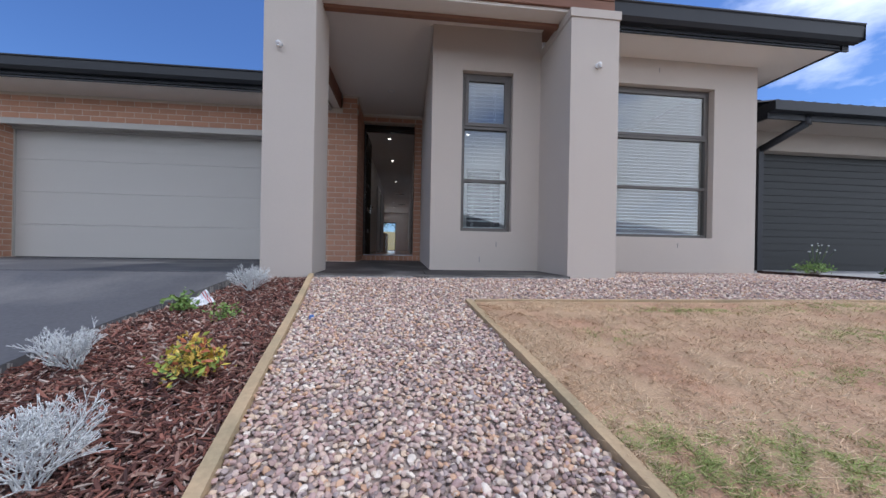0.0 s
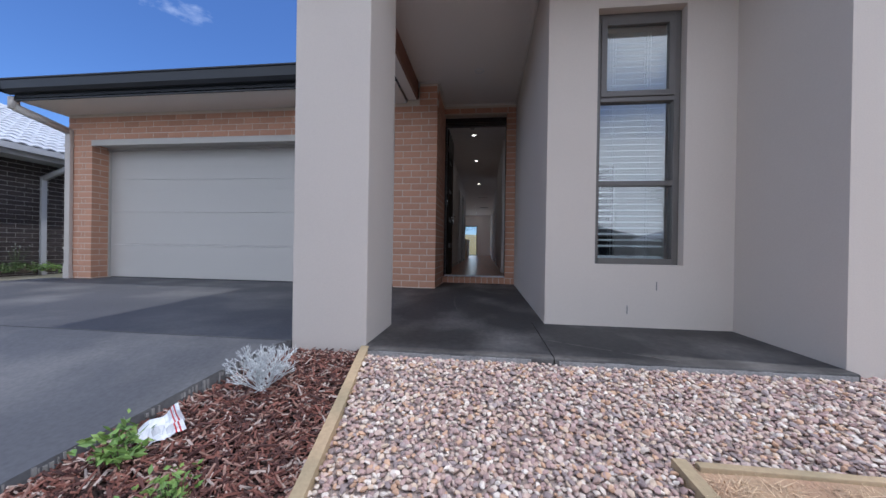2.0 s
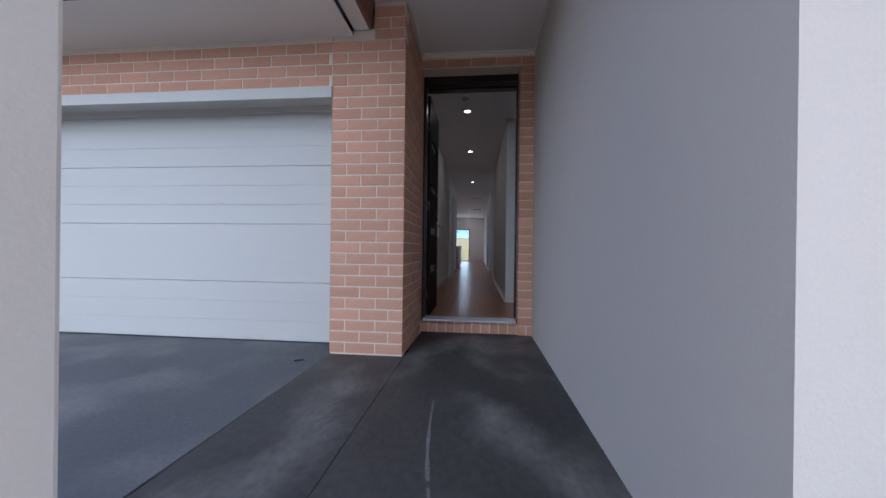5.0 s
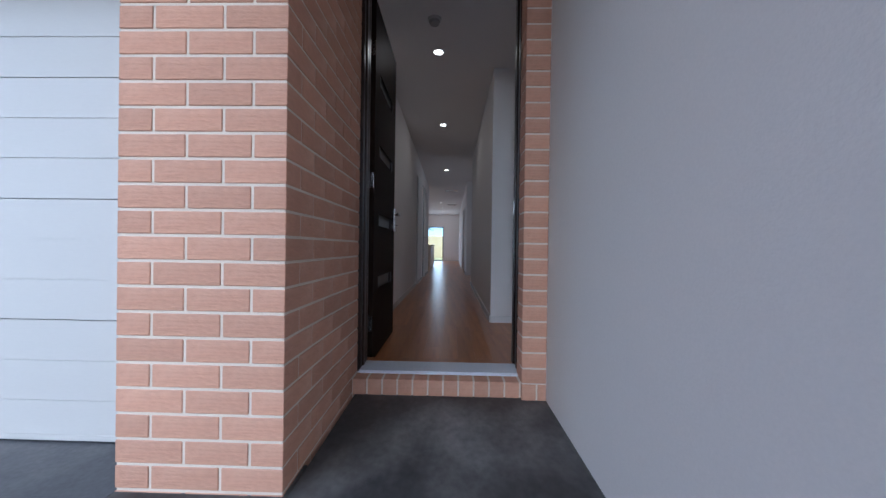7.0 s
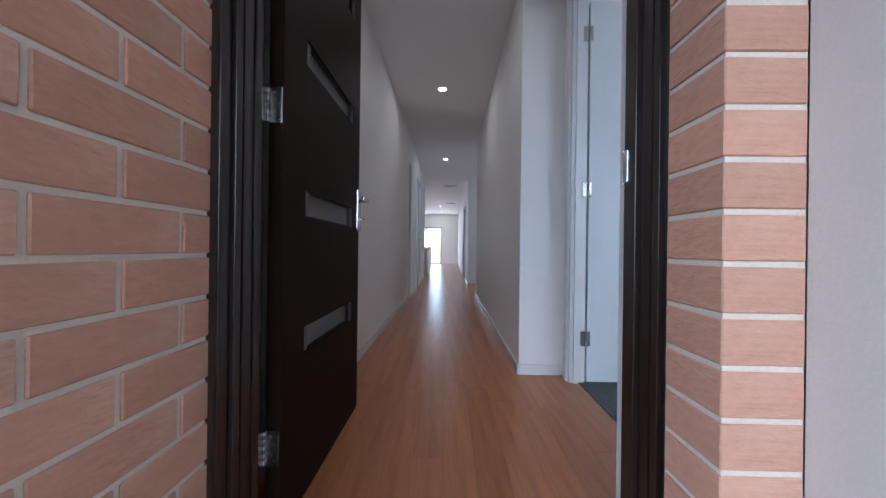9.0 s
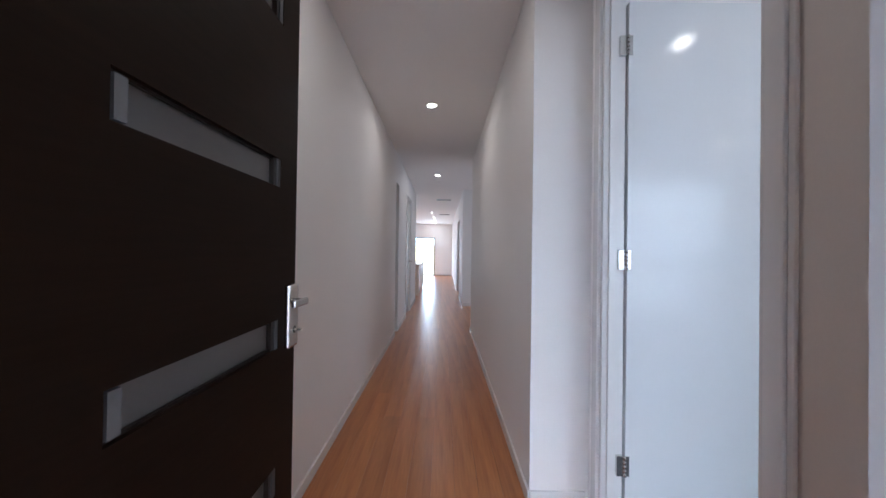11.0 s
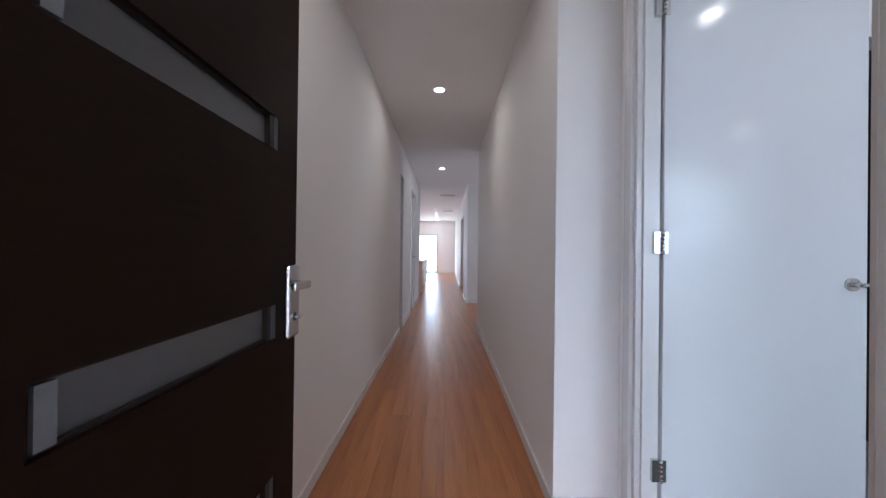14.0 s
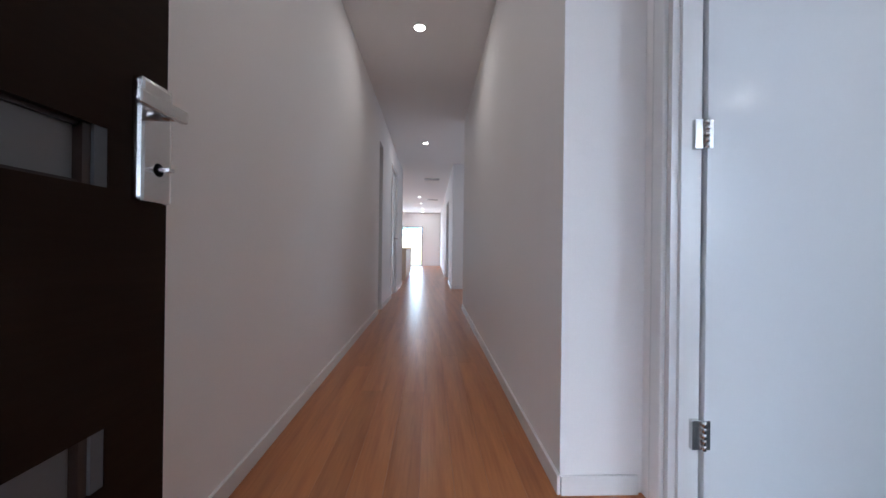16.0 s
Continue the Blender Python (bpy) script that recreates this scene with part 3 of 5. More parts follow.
fixed("door_moulding", boxes(*mould, bevel=0.0035), darkdoor_m, "dark stepped moulding and stop on the door frame", "trim")
fixed("door_bead", boxes((-0.518, -0.5005, FY - 0.014, FY - 0.0125, 0.10, 2.56), (0.437, 0.4455, FY - 0.014, FY - 0.0125, 0.10, 2.56)), darkdoor_m, "dark sealant bead between brick and frame", "trim")
fixed("door_sill", boxes((-0.50, 0.445, 0.115, 0.290, 0.088, 0.106), (-0.49, 0.437, 0.105, 0.115, 0.091, 0.102), bevel=0.003), sill_m, "pale aluminium door sill", "sill")

fixed("door_threshold", boxes((-0.498, 0.443, 0.2905, 0.3745, 0.05, 0.100), (-0.534, -0.498, 0.2985, 0.3745, 0.05, 0.100), bevel=0.003), plank_m, "reddish timber threshold behind the sill", "threshold")

HX, HY = -0.485, 0.387
LEAF_L = 0.815


def front_door():
    """The leaf stands open at a right angle to its frame, lying along y."""
    at = (HX, HY, FLOOR)
    t = thing("door_front", "open dark-stained timber front door with narrow glass slots", "door", at)
    x0, x1 = HX - 0.042, HX
    y0, y1 = HY + 0.003, HY + LEAF_L
    slots = [(0.535, 0.622), (0.982, 1.070), (1.475, 1.560), (1.975, 2.060)]
    sy0, sy1 = 0.543, 1.088
    ge = 1.055
    rows = [(x0, x1, y0, sy0, FLOOR + 0.012, DZ - 0.02), (x0, x1, sy1, y1, FLOOR + 0.012, DZ - 0.02)]
    z = FLOOR + 0.012
    for a, b in slots:
        rows.append((x0, x1, sy0, sy1, z, a))
        z = b
    rows.append((x0, x1, sy0, sy1, z, DZ - 0.02))
    child("leaf", boxes(*rows), darkdoor_h_m, t, at)
    for a, b in slots:
        child("slot_glass", boxes((HX - 0.026, HX - 0.020, sy0, sy1 - 0.003, a, b)), MATS["frosted_glass"], t, at, "frosted glass slot")
        child("slot_bead", boxes((HX - 0.020, HX - 0.010, sy0, sy0 + 0.010, a, b), (HX - 0.020, HX - 0.006, ge, ge + 0.012, a, b),
                                 (HX - 0.020, HX - 0.012, sy0 + 0.010, ge, a, a + 0.006), (HX - 0.020, HX - 0.012, sy0 + 0.010, ge, b - 0.006, b)), darkdoor_m, t, at)
        # far reveal of the dark leaf; the daylight on it is put into the grey
        child("slot_trim", boxes((HX - 0.020, HX - 0.002, ge + 0.013, sy1, a, b)), MATS["lit_reveal_grey"], t, at, "end reveal of the slot, daylight on it painted grey")
        child("slot_trim", boxes((HX - 0.0195, HX - 0.004, sy0 + 0.0105, sy0 + 0.034, a + 0.0065, b - 0.0065)), MATS["pale_steel"], t, at, "pale grey metal end of the slot")
    for z in (0.315, 1.28, 2.16):
        bm = boxes((HX - 0.038, HX - 0.004, HY - 0.0005, HY + 0.0025, z - 0.05, z + 0.05), (-0.5355, -0.5325, HY - 0.078, HY - 0.008, z - 0.05, z + 0.05), bevel=0.001)
        for k in range(5):
            cyl(bm, (HX - 0.044, HY - 0.005, z - 0.05 + 0.02 * k + 0.0008), (HX - 0.044, HY - 0.005, z - 0.05 + 0.02 * k + 0.0192), 0.0062)
        hinge = child("hinge", bm, chrome_m, t, at, "chrome butt hinge")
        bm = bmesh.new()
        for k, zz in enumerate((-0.034, -0.012, 0.012, 0.034)):
            cyl(bm, (HX - 0.014 - 0.012 * (k % 2), HY - 0.0012, z + zz), (HX - 0.014 - 0.012 * (k % 2), HY - 0.0003, z + zz), 0.0035)
        child("screw", bm, MATS["dark_metal"], hinge, at)
    py = HY + LEAF_L - 0.044
    plate = child("lock_plate", boxes((HX, HX + 0.018, py - 0.034, py + 0.034, 0.968, 1.172), bevel=0.007), chrome_m, t, at, "satin chrome lock plate")
    bm = bmesh.new()
    cyl(bm, (HX + 0.01, py, 1.118), (HX + 0.055, py, 1.118), 0.0095)
    child("spindle", bm, chrome_m, plate, at)
    child("lever", boxes((HX + 0.046, HX + 0.060, py - 0.088, py + 0.014, 1.107, 1.129), bevel=0.005), chrome_m, plate, at, "satin chrome lever")
    bm = bmesh.new()
    cyl(bm, (HX + 0.01, py + 0.002, 1.025), (HX + 0.018, py + 0.002, 1.025), 0.012)
    bx(bm, HX + 0.018, HX + 0.040, py - 0.004, py + 0.008, 1.022, 1.028)
    child("turn_snib", bm, chrome_m, plate, at)
    return t


fm = material("frosted_glass", (0.20, 0.195, 0.19), 0.35, var=0.03, scale=4, fine=90, bump=0.05)
fm.node_tree.nodes["Principled BSDF"].inputs["Transmission Weight"].default_value = 0.55
# grey that stands for daylight on the slot's end reveal
material("lit_reveal_grey", (0.085, 0.088, 0.094), 0.5, metal=0.3, var=0.1)
material("pale_steel", (0.20, 0.205, 0.215), 0.4, metal=0.3, var=0.1)
material("dark_metal", (0.12, 0.12, 0.12), 0.4, metal=0.8, var=0.1)
front_door()
tagged(finish("strike_plate", boxes((0.4262, 0.4292, 0.300, 0.3203, 1.055, 1.135), (0.4262, 0.4448, 0.3203, 0.3228, 1.05, 1.14), bevel=0.001), chrome_m), "brushed metal strike plate on the door frame", "strike plate")

# ---------------------------------------------------------------- interior shell
HL, HR = -0.68, 0.455
FAR = 17.98
fixed("floor_base", boxes((-6.0, 4.82, 0.34, FAR + 0.2, -0.10, FLOOR - 0.014)), soil_m, "slab under the floors", "floor")
fixed("floor_carpet", boxes((0.83, 4.82, -2.06, 1.735, -0.05, FLOOR + 0.004), (0.80, 0.83, 0.80, 1.60, -0.05, FLOOR + 0.004)), carpet_m, "grey loop-pile bedroom carpet", "carpet")
fixed("floor_slab_front", boxes((0.81, 2.28, -2.46, -2.06, -0.05, FLOOR)), carpet_m, "grey carpet by the window", "carpet")
fixed("ceiling_inside", boxes((-6.0, 4.82, 0.10, FAR + 0.2, CEIL, CEIL + 0.05), (0.80, 2.28, -2.50, 0.10, CEIL, CEIL + 0.05), (2.28, 4.82, -2.06, 0.10, CEIL, CEIL + 0.05)), ceil_m, "white plasterboard ceiling", "ceiling")
fixed("wall_front_inside", boxes((-0.90, -0.56, 0.15, 0.38, 0.0, CEIL), (0.50, 0.80, 0.15, 0.38, 0.0, CEIL), (-0.56, 0.50, 0.152, 0.38, 2.573, CEIL)), white_m, "white wall round the front door", "wall")
wall_hole_y("wall_hall_left", 0.38, 8.70, HL - 0.10, HL, 0.0, CEIL, [(5.05, 5.36, 0.0, 2.30), (6.45, 7.22, 0.0, 2.30)], white_m, "white hallway wall")
wall_hole_y("wall_hall_right", 1.74, FAR, HR, HR + 0.10, 0.0, CEIL, [(5.44, 7.91, 0.0, CEIL), (9.6, 11.0, 0.0, 2.2)], white_m, "white hallway wall with an opening")
wall_hole_y("wall_entry_right", 0.38, 1.735, 0.745, 0.835, 0.0, CEIL, [(0.80, 1.62, 0.0, 2.47)], white_m, "white wall with the bedroom doorway")
fixed("wall_hall_return", boxes((HR + 0.10, 1.75, 1.737, 1.84, 0.0, CEIL), (2.6, 4.82, 1.737, 1.84, 0.0, CEIL), (1.75, 2.6, 1.737, 1.84, 2.2, CEIL), (HR, HR + 0.10, 1.735, 1.74, 0.0, CEIL)), white_m, "white wall beside the bedroom door", "wall")
fixed("wall_bed_front", boxes((0.80, 0.905, -2.50, -2.46, 0, CEIL), (1.485, 1.9, -2.50, -2.46, 0, CEIL), (0.905, 1.485, -2.50, -2.46, 0, 0.437), (0.905, 1.485, -2.50, -2.46, 2.235, CEIL),
                              (0.80, 0.835, -2.46, 0.38, 0, CEIL)), white_m, "white bedroom lining", "wall")
fixed("wall_far", boxes((-6.0, -1.75, FAR, FAR + 0.15, 0, CEIL), (-0.436, 4.82, FAR, FAR + 0.15, 0, CEIL), (-1.75, -0.436, FAR, FAR + 0.15, 2.02, CEIL)), white_m, "white end wall with a glass door", "wall")
# the window hole is out of view, added to bring light into the room
wall_hole_y("wall_living_left", 8.7, FAR, -6.0, -5.85, 0.0, CEIL, [(10.0, 13.0, 0.9, 2.1)], white_m, "white wall of the living room with an added, unseen window")
fixed("wall_kitchen_front", boxes((-6.0, HL - 0.10, 8.60, 8.70, 0, CEIL)), white_m, "white wall closing the kitchen", "wall")
fixed("wall_right_rooms", boxes((HR + 0.10, 2.6, 5.34, 5.44, 0, CEIL), (HR + 0.10, 2.6, 7.91, 8.01, 0, CEIL), (2.6, 2.7, 5.34, 8.01, 0, CEIL), (HR + 0.1, 2.0, 9.5, 9.6, 0, CEIL), (HR + 0.1, 2.0, 11.0, 11.1, 0, CEIL), (2.0, 2.1, 9.5, 11.1, 0, CEIL)), white_m, "white walls of the side passages", "wall")
# door-dark walls put the shade of the narrow opening into colour
fixed("wall_left_room", boxes((-2.2, HL - 0.1, 4.9, 5.0, 0, CEIL), (-2.2, HL - 0.1, 5.40, 5.5, 0, CEIL), (-2.3, -2.2, 4.9, 5.5, 0, CEIL)), darkdoor_m, "walls behind a hallway opening, coloured dark for its shade", "wall")


def skirting(name, rows):
    return fixed(name, boxes(*rows, bevel=0.003), trim_m, "white painted skirting board", "skirting")


S = 0.067
skirting("baseboard_left", [(HL, HL + 0.012, 0.38, 5.03, FLOOR, FLOOR + S), (HL, HL + 0.012, 5.38, 6.38, FLOOR, FLOOR + S), (HL, HL + 0.012, 7.29, 8.70, FLOOR, FLOOR + S)])
skirting("baseboard_right", [(HR - 0.012, HR, 1.728, 5.44, FLOOR, FLOOR + S), (HR - 0.012, HR, 7.91, 9.55, FLOOR, FLOOR + S), (HR - 0.012, HR, 11.05, FAR - 0.012, FLOOR, FLOOR + S)])
skirting("baseboard_return", [(HR, 0.727, 1.723, 1.735, FLOOR, FLOOR + S)])
skirting("baseboard_recess", [(HR, 2.0, 7.898, 7.91, FLOOR, FLOOR + S)])
skirting("baseboard_far", [(-0.42, HR - 0.012, FAR - 0.012, FAR, FLOOR, FLOOR + S)])
# ---------------------------------------------------------------- lamps of the place


def downlight(x, y, z, lit=True, label="lit round recessed ceiling downlight", watts=0.31):
    at = (x, y, z)
    t = thing("downlight", label, "downlight", at, "hall downlights" if lit else "")
    bm = bmesh.new()
    n = 24
    ring = []
    for r, zz in ((0.058, 0.0), (0.056, -0.006), (0.044, -0.007), (0.040, 0.0)):
        ring.append([bm.verts.new((x + r * math.cos(k * 2 * math.pi / n), y + r * math.sin(k * 2 * math.pi / n), z + zz)) for k in range(n)])
    for a, b in zip(ring, ring[1:]):
        for k in range(n):
            bm.faces.new((a[k], a[(k + 1) % n], b[(k + 1) % n], b[k]))
    child("trim_ring", bm, trim_m, t, at)
    bm = bmesh.new()
    cyl(bm, (x, y, z - 0.0035), (x, y, z - 0.0005), 0.0405, n=24)
    child("lens", bm, MATS["lamp_lens"] if lit else porchceil_m, t, at, "glowing lens" if lit else "grey unlit lens")
    if lit and watts:
        area_lamp("downlight_lamp", pose(x, y, z - 0.012), 0.08, 0.08, watts, WARM, "DISK")
    return t


emitter("lamp_lens", (1.0, 0.90, 0.76), 4.0)
for y in (1.43, 3.40, 6.50):
    downlight(-0.115, y, CEIL)
for y in (12.65, 14.4, 16.2, 17.5):
    downlight(-0.43, y, CEIL, watts=0.35)
downlight(1.60, 0.84, CEIL, watts=0.18)
downlight(3.60, -1.30, CEIL, watts=0.5)
downlight(0.03, -0.99, 2.722, False, "unlit recessed downlight in the porch ceiling")
# daylight through the openings of the far rooms, one of them an added, unseen window
area_lamp("daylight_far_door", pose(-1.09, FAR + 0.10, 1.05, -90, 0, 0), 1.25, 1.9, 9, DAY)
area_lamp("daylight_unseen_window", pose(-5.82, 11.5, 1.5, 0, -90, 0), 1.2, 3.0, 9, DAY)
for zc, hh in ((0.78, 0.56), (1.45, 0.56), (2.12, 0.50)):
    area_lamp("daylight_bedroom_window", pose(3.2, -2.02, zc, 90, 0, 0), 1.05, hh, 0.82, DAY)
area_lamp("daylight_entry_window", pose(1.195, -2.44, 1.35, 90, 0, 0), 0.55, 1.7, 2.0, DAY)
# added fill lamp on the passage's blank wall, brightens the middle of the hall
area_lamp("fill_side_passage", pose(2.58, 6.65, 1.45, 0, 90, 0), 1.3, 1.5, 1.3, DAY)

# ---------------------------------------------------------------- windows and blinds


def window(name, x0, x1, z0, z1, y, rails, label):
    """A tall three-light aluminium window; rails are the heights of the two cross rails."""
    at = ((x0 + x1) / 2, y, z0)
    t = tagged(thing(name, label, "window", at), kind="structure")
    f, d = 0.042, 0.07
    child("window_frame", boxes((x0, x0 + f, y, y + d, z0, z1), (x1 - f, x1, y, y + d, z0, z1), (x0 + f, x1 - f, y, y + d, z0, z0 + f), (x0 + f, x1 - f, y, y + d, z1 - f, z1), bevel=0.003), winframe_m, t, at)
    lo, hi = rails
    child("cross_rail", boxes((x0 + f, x1 - f, y + 0.003, y + d - 0.01, lo - 0.018, lo + 0.018), bevel=0.003), winframe_m, t, at)
    child("transom", boxes((x0 + f, x1 - f, y - 0.003, y + d - 0.01, hi - 0.030, hi + 0.002), bevel=0.003), winframe_m, t, at)
    a, b, c, e, s = x0 + f, x1 - f, hi + 0.006, z1 - f - 0.004, 0.040
    sash = child("awning_sash", boxes((a, a + s, y - 0.010, y + 0.03, c, e), (b - s, b, y - 0.010, y + 0.03, c, e), (a + s, b - s, y - 0.010, y + 0.03, c, c + s), (a + s, b - s, y - 0.010, y + 0.03, e - s, e), bevel=0.003), winframe_m, t, at)
    child("sill", boxes((x0 - 0.004, x1 + 0.004, y - 0.03, y + d, z0 - 0.018, z0 - 0.001), bevel=0.003), winframe_m, t, at)
    panes = ((a, b, z0 + f, lo - 0.018), (a, b, lo + 0.018, hi - 0.030))
    for p, q, u, v in panes:
        o = child("pane", boxes((p, q, y + 0.028, y + 0.032, u, v)), glass_m, t, at)
        o.visible_shadow = False
    o = child("pane", boxes((a + s, b - s, y + 0.008, y + 0.012, c + s, e - s)), glass_m, sash, at)
    o.matrix_parent_inverse = Matrix.Identity(4)
    o.visible_shadow = False
    return t


def blind(x0, x1, z0, z1, y, label):
    at = ((x0 + x1) / 2, y, z1)
    t = thing("venetian_blind", label, "blind", at)
    child("head_rail", boxes((x0, x1, y - 0.028, y + 0.028, z1 - 0.05, z1), bevel=0.004), blind_m, t, at)
    pitch = 0.0445
    me = None
    z = z1 - 0.075
    while z > z0 + 0.05:
        if me is None:
            bm = bmesh.new()
            n = 5
            rows = []
            for k in range(n):
                u = -0.024 + 0.048 * k / (n - 1)
                h = 0.004 * (1 - (u / 0.024) ** 2)
                c, s = math.cos(radians(18)), math.sin(radians(18))
                yy, zz = u * c - h * s, u * s + h * c
                rows.append([bm.verts.new((xx, yy, zz + o)) for xx in (x0 - at[0], x1 - at[0]) for o in (0, 0.0025)])
            for a, b in zip(rows, rows[1:]):
                bm.faces.new((a[0], a[2], b[2], b[0]))
                bm.faces.new((a[1], b[1], b[3], a[3]))
            for r0 in (rows[0], rows[-1]):
                bm.faces.new((r0[0], r0[1], r0[3], r0[2]))
            o = part("slat", bm, blind_m, t)
            me = o.data
        else:
            o = new("slat", me)
            o.parent = t
        o.location = (0, 0, z - z1)
        z -= pitch
    child("bottom_rail", boxes((x0, x1, y - 0.025, y + 0.025, z0, z0 + 0.022), bevel=0.004), blind_m, t, at)
    for x in (x0 + 0.12, x1 - 0.12):
        bm = bmesh.new()
        for yy in (-0.026, 0.026):
            cyl(bm, (x, y + yy, z0), (x, y + yy, z1), 0.0013, n=5)
            cyl(bm, (x + 0.02, y + yy, z0), (x + 0.02, y + yy, z1), 0.0013, n=5)
        child("ladder_cord", bm, blind_m, t, at)
    return t


window("window_1", *W1, -2.655, (1.018, 1.632), "tall bronze aluminium three-light window in the rendered wall")
window("window_2", *W2, -2.20, (1.110, 1.795), "wide bronze aluminium three-light window in the rendered wall")
blind(W1[0] + 0.035, W1[1] - 0.06, 0.475, 2.20, -2.535, "white venetian blind lowered behind the tall window")
blind(W2[0] + 0.035, W2[1] - 0.05, 0.475, 2.41, -2.085, "white venetian blind lowered behind the wide window")
fixed("window_reveal", boxes((W1[0] - 0.012, W1[0], -2.58, -2.46, W1[2], W1[3]), (W1[1], W1[1] + 0.012, -2.58, -2.46, W1[2], W1[3])), trim_m, "white window reveal lining", "trim")

# weep slots in the render
fixed("weep_hole", boxes((1.312, 1.320, -2.7275, -2.725, 0.262, 0.322), (1.122, 1.130, -2.7275, -2.725, 0.092, 0.150)), dust_m, "small grey weep slots in the render", "weep hole")
fixed("weep_hole_bedroom", boxes((2.9, 2.912, -2.2915, -2.289, 0.14, 0.20), (3.9, 3.912, -2.2915, -2.289, 0.30, 0.36), (2.75, 2.76, -2.2915, -2.289, 2.62, 2.68), (3.6, 3.61, -2.2915, -2.289, 2.62, 2.68)), dust_m, "small pale weep slots in the render", "weep hole")


def sensor_light(x, y, z):
    at = (x, y, z)
    t = thing("sensor_light", "small white round sensor light on the rendered column", "sensor light", at, "column sensor lights")
    bm = bmesh.new()
    cyl(bm, (x, y + 0.001, z), (x, y - 0.016, z), 0.027, 0.024, 18)
    child("base", bm, trim_m, t, at)
    bm = bmesh.new()
    bmesh.ops.create_uvsphere(bm, u_segments=16, v_segments=10, radius=0.022)
    bmesh.ops.translate(bm, verts=bm.verts[:], vec=(x, y - 0.032, z))
    for f in bm.faces:
        f.smooth = True
    child("eye", bm, trim_m, t, at)
    bm = bmesh.new()
    cyl(bm, (x, y - 0.035, z - 0.016), (x + 0.003, y - 0.043, z - 0.040), 0.013, 0.014, 14)
    child("lamp_cup", bm, chrome_m, t, at, "chrome lamp cup")


sensor_light(-0.795, -3.46, 1.95)
sensor_light(2.07, -3.464, 1.975)


def downpipe(x, y, z0, z1, reach, mat, label, side=1):
    """A square downpipe with an offset elbow up to the gutter."""
    at = (x, y, z0)
    t = thing("downpipe", label, "downpipe", at)
    child("pipe", boxes((x - 0.045, x + 0.045, y - 0.05, y, z0, z1), bevel=0.006), mat, t, at)
    child("socket", boxes((x - 0.052, x + 0.052, y - 0.056, y + 0.002, z0, z0 + 0.22), bevel=0.006), mat, t, at)
    bm = bmesh.new()
    dx, dy, dz = reach
    for a, b in (((x, y - 0.025, z1 - 0.03), (x + dx, y - 0.025 + dy, z1 + dz)), ((x + dx, y - 0.025 + dy, z1 + dz - 0.03), (x + dx, y - 0.025 + dy, z1 + dz + 0.13))):
        cyl(bm, a, b, 0.058, n=4)
    child("elbow", bm, mat, t, at)
    for z in (z0 + 0.45, z1 - 0.25):
        child("bracket", boxes((x - 0.06, x + 0.06, y - 0.053, y + 0.001, z, z + 0.025)), mat, t, at)
    return t


pipe_m = material("cream_pipe_paint", (0.56, 0.51, 0.46), 0.5, var=0.05, scale=3, fine=60, bump=0.03)
ngrey_m = material("neighbour_grey_paint", (0.42, 0.42, 0.43), 0.55, var=0.06, scale=2, fine=50, bump=0.05)
downpipe(-6.10, -0.775, -0.02, 2.22, (-0.16, -0.52, 0.14), pipe_m, "cream square downpipe at the garage corner")

# ---------------------------------------------------------------- neighbours
darkbrick_m = material("dark_brown_brick", (0.040, 0.030, 0.028), 0.8, var=0.4, scale=6, fine=60, bump=0.4, island=0.25)
greymortar_m = material("grey_mortar", (0.46, 0.44, 0.41), 0.95, var=0.15, scale=8, fine=90, bump=0.4)
paletile_m = material("pale_grey_roof_tile", (0.52, 0.53, 0.55), 0.7, var=0.12, scale=4, fine=40, bump=0.2, island=0.06)
neighbour_drive_m = material("pale_grey_concrete", (0.36, 0.36, 0.36), 0.85, var=0.12, scale=2, fine=60, bump=0.2)
# wall and eave colour next door, darkened to hold the gutter's shadow
shaded_tan_m = material("neighbour_shaded_tan", (0.42, 0.365, 0.31), 0.85, var=0.06, scale=2, fine=60, bump=0.05)
charcoal_door_m = material("dark_panel_lift_door", (0.021, 0.023, 0.023), 0.55, var=0.12, scale=2, fine=80, bump=0.1)


def tile_slope(parent, at, p00, ux, uy, nx, ny, w, l, mat, hip=0.0):
    """Rows of curved roof tiles over a slope: p00 low corner, ux along the eave, uy up the slope."""
    n = ux.cross(uy).normalized()
    verts, faces = [], []
    for j in range(ny):
        for i in range(nx):
            run_in = j * l * uy.y
            if hip and not run_in - 0.05 < i * w + 0.1 < hip - run_in + 0.05:
                continue
            base = p00 + ux * (i * w) + uy * (j * l) - Vector(at)
            k0 = len(verts)
            prof = [0.0, 0.026, 0.034, 0.026, 0.0]
            for k, h in enumerate(prof):
                for v, lift in ((0.0, 0.022), (l + 0.03, 0.0)):
                    verts.append(base + ux * (w * 0.99 * k / 4) + uy * v + n * (h + lift))
            for k in range(4):
                a = k0 + 2 * k
                faces.append((a, a + 2, a + 3, a + 1))
            b = len(verts)
            for k in range(5):
                verts.append(verts[k0 + 2 * k] - n * 0.022)
            for k in range(4):
                faces.append((k0 + 2 * k, b + k, b + k + 1, k0 + 2 * k + 2))
    me = bpy.data.meshes.new("roof_tiles")
    me.from_pydata([tuple(v) for v in verts], [], faces)
    me.materials.append(mat)
    o = new("roof_tiles", me)
    o.parent = parent
    o["kind"] = "stuff"
    return o


